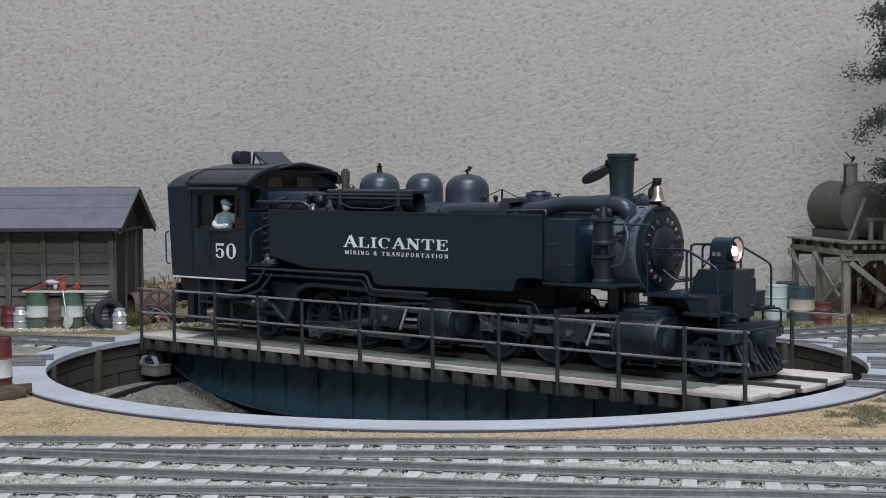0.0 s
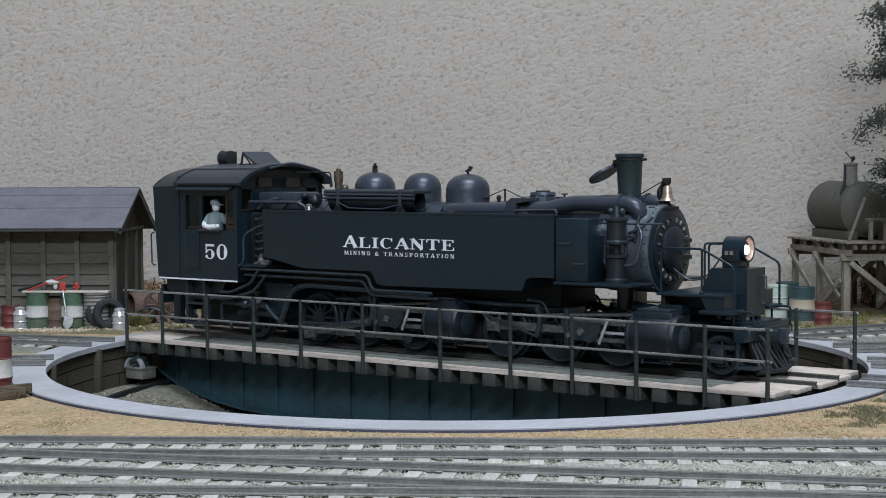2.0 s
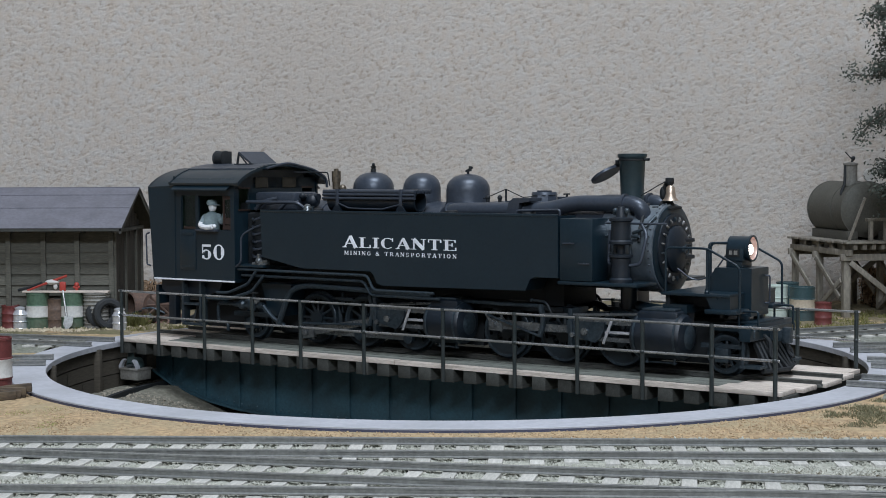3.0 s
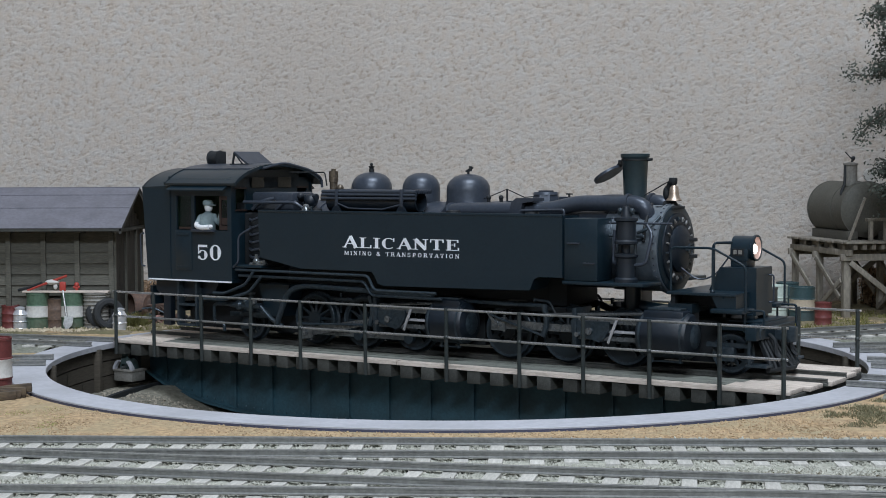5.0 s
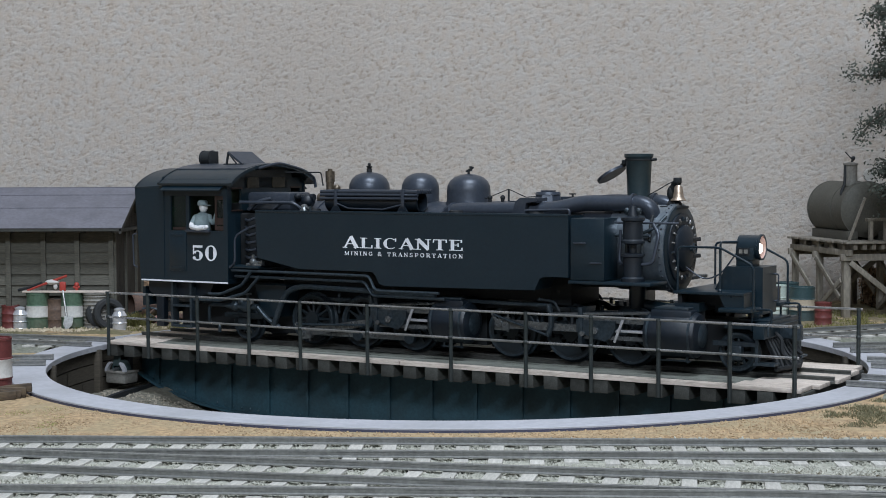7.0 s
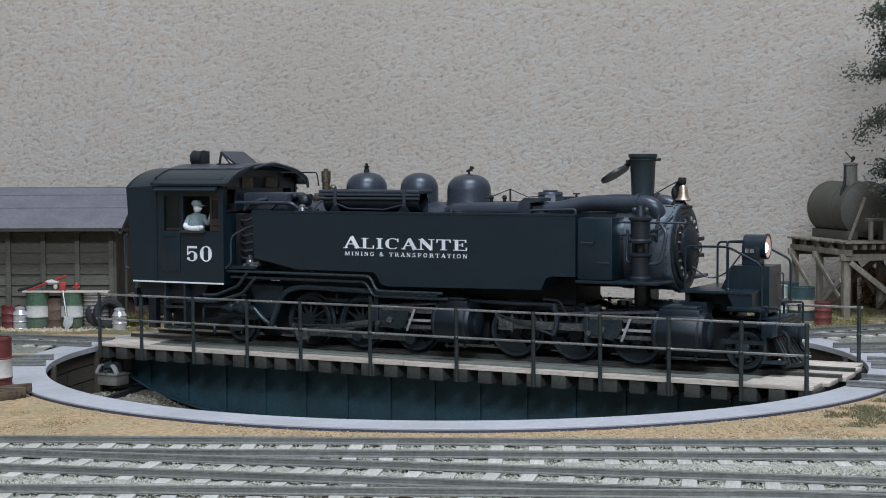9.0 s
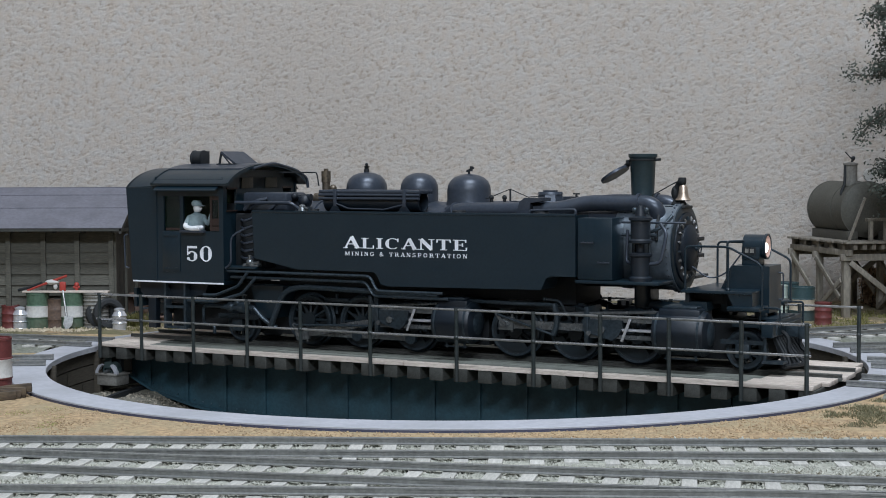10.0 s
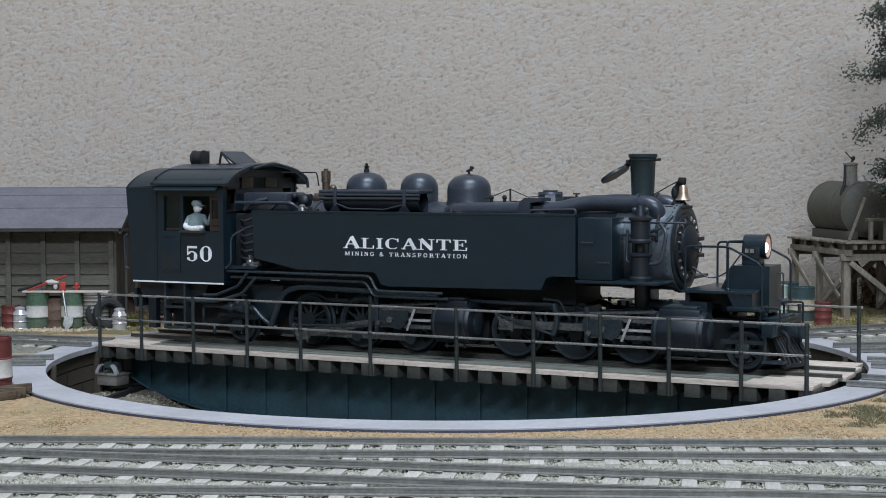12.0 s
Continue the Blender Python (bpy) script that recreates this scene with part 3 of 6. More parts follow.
part("frame", Build().span(2.0, 12.6, -0.7, 0.7, 0.5, 1.95), sooty, loco)


def pipe(pts, r, m, name="pipe", corner=0.18, parent=None):
    return part(name, Build().tube(bend(pts, corner), r, 8), m, parent or loco)


def pipework(s):
    y = s * (SIDE - 0.05)
    pipe([(-9.0, y, 3.2), (-2.35, y, 3.18), (-2.05, y, 2.62), (0.8, y, 2.62)], 0.058, running)
    pipe([(-8.9, y - s * 0.1, 2.96), (-2.6, y - s * 0.1, 2.94), (-2.25, y - s * 0.1, 2.42), (1.0, y - s * 0.1, 2.4)], 0.058, running)
    pipe([(-8.0, y, 3.2), (-8.5, y, 2.6), (-9.6, y, 2.2), (-10.2, y, 2.2)], 0.065, running)
    pipe([(-7.6, y, 3.0), (-8.3, y, 2.3), (-9.6, y, 1.95), (-11.0, y, 1.95)], 0.065, running)
    pipe([(-7.2, y + s * -0.4, 1.0), (-6.6, y - s * 0.4, 2.4), (-5.8, y - s * 0.4, 2.66), (0.4, y - s * 0.4, 2.5)], 0.12, running, corner=0.6)
    pipe([(1.2, s * 1.9, 2.35), (3.5, s * 1.9, 2.3), (5.2, s * 1.7, 2.3)], 0.08, running)


both(pipework)
for s in (-1, 1):
    for i in range(6):
        part("boiler_rung", Build().tube(bend([(-8.75, s * 2.0, 3.75 + 0.3 * i), (-8.3, s * 2.45, 3.7 + 0.3 * i), (-7.85, s * 2.45, 3.75 + 0.32 * i)], 0.2), 0.055, 6), satin, loco)
    part("firebox_side", Build().span(-9.1, -7.6, s * 1.95, s * 1.2, 3.3, 5.5, 0.08), sooty, loco)


# cab and bunker
amber = mat("amber_blind", (0.05, 0.044, 0.033), (0.036, 0.032, 0.024), rough=0.5)


def cab():
    c = part("cab", Build().span(-13.75, -9.2, -SIDE + 0.08, SIDE - 0.08, 2.62, 2.78), black, loco)
    for s in (-1, 1):
        # wall in pieces round the two side openings and the bunker flank
        y0, y1 = s * SIDE, s * (SIDE - 0.1)
        flank = [(-13.8, 2.66), (-12.5, 2.66), (-12.5, 6.62), (-14.08, 6.55)]
        part("bunker_side", Build().prism(flank, y0, y1), black, c)
        part("side_sheet", Build().span(-12.5, -9.15, y0, y1, 2.66, 4.78).span(-12.5, -9.15, y0, y1, 6.2, 6.9).span(-12.5, -12.14, y0, y1, 4.78, 6.2).span(-9.36, -9.15, y0, y1, 4.78, 6.2).span(-11.32, -11.15, y0, y1, 4.78, 6.2), black, c)
        part("door_leaf", Build().span(-12.2, -11.3, y0 + s * 0.03, y0, 3.1, 4.75, 0.01).span(-12.1, -11.4, y0 + s * 0.05, y0, 3.2, 3.28).span(-12.1, -11.4, y0 + s * 0.05, y0, 4.55, 4.63), black, c)
        part("window_hood", Build().prism([(y0, 6.7), (y0 + s * 0.34, 6.46), (y0 + s * 0.34, 6.42), (y0, 6.62)], -12.4, -9.3, "x"), black, c)
        part("arm_rest", Build().span(-11.2, -10.0, y0 + s * 0.2, y0, 4.72, 4.82, 0.02), satin, c)
        part("sill_strip", Build().span(-13.75, -9.15, y0 + s * 0.03, y0, 2.645, 2.705), white, c, "white painted sill strip")
        part("side_post", Build().span(-12.55, -12.48, y0 + s * 0.03, y0, 2.7, 7.0), black, c)
        part("window_sash", Build().span(-9.88, -9.78, y1, y1 - s * 0.06, 4.8, 6.2).span(-9.46, -9.38, y1, y1 - s * 0.06, 4.8, 6.2).span(-9.78, -9.46, y1, y1 - s * 0.06, 4.8, 4.98).span(-9.78, -9.46, y1, y1 - s * 0.06, 6.05, 6.2).span(-9.78, -9.46, y1 - s * 0.02, y1 - s * 0.05, 5.02, 5.3).span(-12.1, -11.35, y1, y1 - s * 0.06, 4.8, 4.9), cabwood, c)
        w = part("pane", Build().span(-9.78, -9.46, y1 - s * 0.025, y1 - s * 0.045, 5.3, 6.05), pane_glass, c)
        part("pane", Build().span(-12.12, -11.34, y1 - s * 0.02, y1 - s * 0.05, 4.9, 6.2), pane_glass, c)
        # curved steps and grab bar
        part("grab_bar", Build().tube(bend([(-9.05, s * (SIDE + 0.02), 3.3), (-8.75, s * (SIDE + 0.05), 3.5), (-8.75, s * (SIDE + 0.05), 4.6), (-8.2, s * 2.6, 4.9)], 0.25), 0.045), satin, c)
    # roof: an arch from eave to eave, over the cab and lower over the bunker
    def arch(half, eave, top, n=16):
        return [(half * math.sin(a), eave + (top - eave) * (math.cos(a) - math.cos(1.15)) / (1 - math.cos(1.15))) for a in (1.15 * (2 * i / n - 1) for i in range(n + 1))]
    half = (SIDE + 0.22) / math.sin(1.15)
    up = arch(half, 6.72, 7.5)
    dn = [(y * 0.99, z - 0.09) for y, z in up]
    part("roof", Build().prism(up + dn[::-1], -12.65, -8.75, "x"), black, c)
    for x in (-12.65, -8.85):
        rib = [(y, z + 0.03) for y, z in up]
        part("roof_rib", Build().prism(rib + up[::-1], x, x + 0.1, "x"), black, c)
    part("roof_panel", Build().prism([(y, z + 0.035) for y, z in up[4:13]] + up[4:13][::-1], -12.6, -8.9, "x"), satin, c)
    # bunker roof: a lower arch behind the cab roof
    up3 = arch((SIDE + 0.01) / math.sin(1.15), 6.55, 7.36)
    part("bunker_roof", Build().prism(up3 + [(y * 0.99, z - 0.1) for y, z in up3][::-1], -14.08, -12.4, "x"), black, c)
    part("bunker_end", Build().prism(up3, -14.04, -13.96, "x"), black, c)
    for s0, s1 in ((-1.34, -0.57), (0.37, 1.22)):
        part("front_window", Build().span(-9.22, -9.15, s0, s1, 6.52, 6.95, 0.01), amber, c, "small amber front window")
    part("rear_wall", Build().prism([(-14.08, 6.5), (-13.78, 2.66), (-13.68, 2.66), (-13.95, 6.5)], -SIDE + 0.1, SIDE - 0.1), black, c)
    # front wall with two spectacle windows
    for s in (-1, 1):
        part("front_sheet", Build().span(-9.3, -9.2, s * 1.62, s * 2.6, 2.8, 5.6).span(-9.3, -9.2, s * 2.35, s * 2.6, 5.6, 6.55).span(-9.3, -9.2, s * 1.5, s * 1.7, 5.6, 6.55).span(-9.3, -9.2, s * 0.0, s * 2.6, 6.5, 6.95).span(-9.3, -9.2, s * 0.0, s * 1.5, 5.6, 6.9).span(-9.3, -9.2, s * 0.0, s * 1.8, 6.9, 7.25), black, c)
        part("sash", Build().span(-9.2, -9.16, s * 1.66, s * 2.4, 6.48, 6.55).span(-9.2, -9.16, s * 1.66, s * 2.4, 5.58, 5.64), cabwood, c)
    for s in (-1, 1):
        part("rear_grab_rail", Build().tube(bend([(-13.95, s * (SIDE + 0.02), 3.2), (-14.12, s * (SIDE + 0.06), 3.25), (-14.16, s * (SIDE + 0.06), 4.55), (-14.0, s * (SIDE + 0.02), 4.6)], 0.08), 0.035), satin, c)
    part("backhead", Build().span(-9.9, -9.3, -1.5, 1.5, 2.8, 5.9, 0.05), sooty, c)
    part("seat_box", Build().span(-12.1, -10.4, -2.3, -1.3, 2.8, 4.3, 0.04), green_cab, c)
    part("inner_lining", Build().span(-12.48, -12.4, -2.5, 2.5, 2.8, 6.9), green_cab, c, "dark green inside wall of the cab")
    # roof ventilator: hatch propped open, and a stovepipe
    v = part("ventilator", Build().lathe([(0, 0), (0.3, 0), (0.34, 0.03), (0.34, 0.08), (0.31, 0.1), (0.31, 0.46), (0.34, 0.48), (0.34, 0.54), (0.24, 0.55), (0.22, 0.4), (0, 0.4)], (-12.58, 0.0, 7.76), (1, 0, 0), 24).cone((-12.3, 0, 7.36), (-12.3, 0, 7.6), 0.2, seg=16).span(-12.75, -11.75, -0.42, 0.42, 7.42, 7.5), sooty, c)
    part("vent_plate", Build().span(-12.02, -11.98, -0.3, 0.3, 7.48, 8.06, 0.01), sooty, v)
    h = part("roof_hatch", Build().prism([(-10.64, 7.98), (-10.58, 8.04), (-9.82, 7.52), (-9.88, 7.46)], -0.8, 0.8), satin, c)
    part("hatch_frame", Build().span(-10.75, -9.8, -0.85, -0.75, 7.4, 7.53).span(-10.75, -9.8, 0.75, 0.85, 7.4, 7.53).span(-10.8, -10.7, -0.85, 0.85, 7.4, 7.53), sooty, h)
    part("hatch_prop", Build().cone((-10.6, -0.76, 8.0), (-10.72, -0.76, 7.42), 0.05, seg=8).cone((-10.6, 0.76, 8.0), (-10.72, 0.76, 7.42), 0.05, seg=8).cone((-10.52, -0.78, 7.9), (-10.1, -0.78, 7.46), 0.035, seg=8), sooty, h)
    # handrail over the front of the roof
    part("roof_rail", Build().tube(bend([(-8.7, -1.2, 7.32), (-8.55, 0, 7.56), (-8.4, 1.6, 7.25), (-8.35, 2.3, 6.9), (-8.35, 2.35, 6.5)], 0.4), 0.06), satin, c)
    return c


cab()


# domes, stack and top fittings
def dome(x, r, top, finial):
    base = BZ + 1.35
    h = top - base
    d = part("dome", Build().lathe([(r * 1.25, 0), (r * 1.06, 0.12), (r, 0.3), (r, h * 0.52), (r * 0.97, h * 0.66), (r * 0.86, h * 0.8), (r * 0.66, h * 0.91), (r * 0.35, h * 0.98), (0, h)], (x, 0, base), seg=40), satin, loco)
    if finial == "valve":
        part("safety_valve", Build().cone((x, 0, top - 0.03), (x, 0, top + 0.14), 0.11).cone((x, 0, top + 0.14), (x, 0, top + 0.24), 0.07, 0.13).ball((x, 0, top + 0.3), 0.07, seg=8), sooty, d)
    elif finial == "whistle":
        part("whistle", Build().cone((x, 0, top - 0.03), (x, 0, top + 0.15), 0.05, seg=8).box(x + 0.05, 0, top + 0.17, 0.35, 0.08, 0.06, 0, pose(0, 0, 0, 0, -25, 0)).cone((x + 0.1, 0, top + 0.1), (x + 0.1, 0, top + 0.3), 0.06, seg=8), sooty, d)
    return d


dome(0.58, 0.85, 7.08, "whistle"), dome(-1.62, 0.75, 7.13, ""), dome(-4.03, 0.83, 7.16, "valve")
stack = part("chimney", Build().lathe([(0.62, 5.75), (0.47, 5.95), (0.41, 6.15), (0.47, 7.62), (0.53, 7.7), (0.53, 7.8), (0.47, 7.81), (0.42, 7.75), (0.4, 7.0), (0, 6.9)], (7.73, 0, 0), seg=36), teal_black, loco)
part("chimney_band", Build().lathe([(0.45, 7.55), (0.5, 7.56), (0.5, 7.62), (0.46, 7.63)], (7.73, 0, 0), seg=30), sooty, stack)
lid = part("chimney_lid", Build().cone((6.62, 0.0, 7.1), (6.67, 0, 7.02), 0.58, 0.58, 28), satin, stack)
part("lid_arm", Build().cone((7.05, 0, 7.36), (7.3, 0, 7.5), 0.09, seg=8).box(7.22, 0, 7.5, 0.22, 0.3, 0.16, 0.02), sooty, lid)
part("hinge_pin", Build().cone((8.2, 0, 7.58), (8.42, 0, 7.6), 0.05, seg=8), sooty, stack)
bell = part("bell", Build().lathe([(0.0, 6.66), (0.09, 6.66), (0.15, 6.59), (0.17, 6.38), (0.21, 6.22), (0.29, 6.13), (0.26, 6.11), (0, 6.26)], (9.32, -0.1, 0), seg=24), brass, loco, "dull brass bell")
part("bell_bracket", Build().tube(bend([(9.0, 0.15, 5.85), (8.98, 0.12, 6.5), (9.12, 0.05, 6.78), (9.34, -0.1, 6.76)], 0.2), 0.11).box(9.26, -0.05, 6.84, 0.26, 0.22, 0.2, 0.03).lathe([(0.26, 5.8), (0.28, 5.98), (0.2, 6.12), (0.12, 6.14)], (9.12, 0, 0), seg=18).ball((8.94, 0.12, 6.38), 0.2, 0.75, 0.8, 1.35, 10), sooty, bell)
part("bell_cord", Build().tube([(8.1, -0.1, 6.28), (8.5, -0.1, 6.48), (8.9, -0.1, 6.7), (9.2, -0.1, 6.84)], 0.02, 5), sooty, bell)
part("smokebox_strap", Build().lathe([(1.55, 7.95), (1.6, 7.95), (1.6, 8.07), (1.55, 8.07)], (0, 0, BZ), (1, 0, 0), 40), sooty, smokebox)
part("smokebox_strap", Build().tube(bend([(8.6, -0.4, 6.0), (8.75, -1.0, 5.72), (8.8, -1.45, 5.2), (8.85, -1.6, 4.7)], 0.3), 0.06, 8), sooty, smokebox)
part("bell_seat", Build().span(8.75, 9.5, -0.45, 0.45, 5.82, 5.92, 0.02), sooty, smokebox)

# main steam pipes on both flanks of the boiler top
for s in (-1, 1):
    p = part("steam_pipe", Build().tube(bend([(0.2, s * 1.15, 5.35), (0.75, s * 1.3, 5.68), (3.6, s * 1.3, 5.72)], 0.35, 6), 0.32, 18), satin, loco)
    part("pipe_flange", Build().cone((0.55, s * 1.2, 5.5), (0.8, s * 1.3, 5.66), 0.4, 0.4, 18), satin, p)
    part("pipe_saddle", Build().prism([(3.35, 5.35), (3.55, 6.05), (3.75, 6.2), (4.45, 6.2), (4.45, 6.08), (4.0, 6.02), (3.9, 5.35)], s * 1.75, s * 0.9), satin, loco)
    q = part("steam_pipe", Build().tube(bend([(4.0, s * 1.3, 5.72), (5.0, s * 1.2, 5.78), (5.9, s * 0.98, 6.02), (8.3, s * 0.95, 6.02), (8.62, s * 0.95, 5.85), (8.66, s * 0.85, 5.5)], 0.5, 7), 0.29, 18), satin, loco)
    part("pipe_flange", Build().cone((7.9, s * 0.95, 6.02), (8.0, s * 0.95, 6.02), 0.36, seg=18), satin, q)
    part("grab_iron", Build().tube(bend([(4.2, s * 2.2, 5.6), (4.2, s * 2.2, 5.75), (6.0, s * 2.2, 5.8), (6.0, s * 2.2, 5.6)], 0.1), 0.05), satin, loco)
part("sand_hatch", Build().cone((4.03, 0.0, 5.7), (4.03, 0.0, 6.3), 0.62, 0.48, 8).cone((4.03, 0, 6.3), (4.03, 0, 6.4), 0.5, 0.45, 12).box(4.03, 0, 6.43, 0.5, 0.25, 0.06), satin, loco)
for x, z in ((1.75, 5.6), (2.3, 5.6)):
    part("valve", Build().cone((x, -0.4, z), (x, -0.4, 6.15), 0.07, seg=8).ball((x, -0.4, 6.18), 0.1, seg=8), sooty, loco)
pole = part("cord_post", Build().cone((2.45, -0.2, 5.7), (2.45, -0.2, 6.5), 0.04, seg=8), sooty, loco)
part("cord", Build().tube([(0.6, -0.2, 6.2), (1.5, -0.2, 6.15), (2.45, -0.2, 6.5), (3.2, -0.2, 6.2), (4.0, -0.2, 6.25)], 0.02, 5), sooty, pole)
part("tap", Build().cone((5.35, -0.6, 5.8), (5.35, -0.6, 6.32), 0.04, seg=6).box(5.35, -0.6, 6.34, 0.25, 0.06, 0.05), sooty, loco)

# cooling pipe bundle on the tank top
rack = part("cooling_rack", Build().span(-4.35, -4.2, -2.0, -0.9, 5.6, 5.95).span(-1.25, -1.1, -2.0, -0.9, 5.6, 5.95).lathe([(0.3, -4.85), (0.42, -4.85), (0.42, -0.6), (0.36, -0.58), (0.34, -1.2), (0, -1.2)], (0, -1.55, 6.02), (1, 0, 0), 28), jacket, loco)
for i in range(7):
    part("rack_pipe", Build().cone((-5.0, -2.0 + 0.17 * i, 6.4), (-0.5, -2.0 + 0.17 * i, 6.4), 0.075, seg=10), satin, rack)
for i in range(2):
    part("rack_pipe", Build().cone((-5.0, -2.04, 6.14 + 0.14 * i), (-0.5, -2.04, 6.14 + 0.14 * i), 0.06, seg=10), satin, rack)
for x in (-4.3, -1.2):
    part("rack_band", Build().span(x, x + 0.14, -2.13, -0.88, 6.46, 6.5, 0.01).span(x, x + 0.14, -2.13, -2.08, 5.6, 6.48, 0.01), satin, rack)
    part("rack_foot", Build().prism([(x - 0.2, 5.6), (x + 0.34, 5.6), (x + 0.16, 5.85), (x - 0.02, 5.85)], -2.14, -2.06), jacket, rack)
part("rack_sling", Build().tube([(-4.2, -2.1, 5.95), (-3.6, -2.15, 5.75), (-2.0, -2.15, 5.72), (-1.2, -2.1, 5.9)], 0.035, 6), satin, rack)
part("tank_vent", Build().cone((-5.75, -2.1, 5.6), (-5.75, -2.1, 5.8), 0.2, 0.14, 12).ball((-5.75, -2.1, 5.82), 0.14, 1, 1, 0.6, 10).cone((-5.75, -2.1, 5.8), (-5.4, -2.2, 5.72), 0.05, seg=8), rod_steel, loco)
part("tank_valve", Build().cone((-5.2, -2.45, 5.6), (-5.2, -2.45, 5.78), 0.05, seg=8).box(-5.2, -2.45, 5.8, 0.2, 0.05, 0.04), running, loco)
part("turret_case", Build().span(-8.9, -6.75, -1.7, -0.2, 5.6, 6.35, 0.12), satin, loco)
part("turret_pipe", Build().tube(bend([(-8.9, -2.2, 5.95), (-6.2, -2.2, 5.95), (-5.9, -2.0, 5.65)], 0.2), 0.07).tube(bend([(-8.6, -2.0, 5.65), (-8.1, -2.0, 6.0), (-7.6, -1.8, 6.1)], 0.3), 0.08).tube(bend([(-7.6, -1.7, 5.6), (-7.1, -1.7, 6.0), (-6.7, -1.5, 5.95)], 0.3), 0.07), satin, loco)
w = part("whistle_valve", Build().cone((-5.95, 0, 5.9), (-5.95, 0, 6.75), 0.16, seg=14).cone((-5.95, 0, 6.75), (-5.95, 0, 7.2), 0.19, seg=14).cone((-5.95, 0, 7.2), (-5.95, 0, 7.3), 0.1, seg=10).ball((-5.62, 0, 6.5), 0.16, seg=10).cone((-6.4, -0.1, 6.1), (-5.2, -0.1, 6.1), 0.22, seg=12), bronze, loco)
part("whistle_rod", Build().tube(bend([(-8.2, 0, 7.15), (-6.4, 0, 7.15), (-6.3, 0, 6.6)], 0.1), 0.03, 6), sooty, w)
part("manifold", Build().ball((-6.2, -1.2, 6.0), 0.3, seg=10).cone((-6.9, -1.2, 6.1), (-5.9, -1.2, 6.15), 0.15, seg=10).ball((-6.5, -1.5, 6.2), 0.15, seg=8), jacket, loco)


# wheels and gear
def driver(x, y, r):
    z = RAIL + r
    s = -1 if y < 0 else 1
    w = part("wheel", Build().lathe([(r - 0.2, -0.12), (r - 0.2, 0.07), (r - 0.1, 0.09), (r - 0.1, -0.12)], (x, y, z), (0, s, 0), 40), wheel_black, loco)
    part("tyre", Build().lathe([(r - 0.1, -0.2), (r - 0.1, 0.1), (r - 0.02, 0.12), (r, 0.1), (r, -0.1), (r + 0.09, -0.14), (r + 0.09, -0.2), (r - 0.1, -0.2)], (x, y, z), (0, s, 0), 40), running, w)
    part("hub", Build().cone((x, y - 0.15, z), (x, y + 0.15, z), r * 0.3, seg=18), wheel_black, w)
    spokes = Build()
    for i in range(12):
        a = 2 * math.pi * i / 12
        spokes.cone((x + 0.2 * math.cos(a), y, z + 0.2 * math.sin(a)), (x + (r - 0.16) * math.cos(a), y, z + (r - 0.16) * math.sin(a)), 0.075, 0.05, 6)
    part("spokes", spokes, wheel_black, w)
    if r > 0.9:
        part("counterweight", Build().lathe([(r * 0.5, 0.0), (r - 0.18, 0.0), (r - 0.18, 0.09), (r * 0.5, 0.09)], (x, y, z), (0, s, 0), 12, 195, 305), wheel_black, w)
    return w


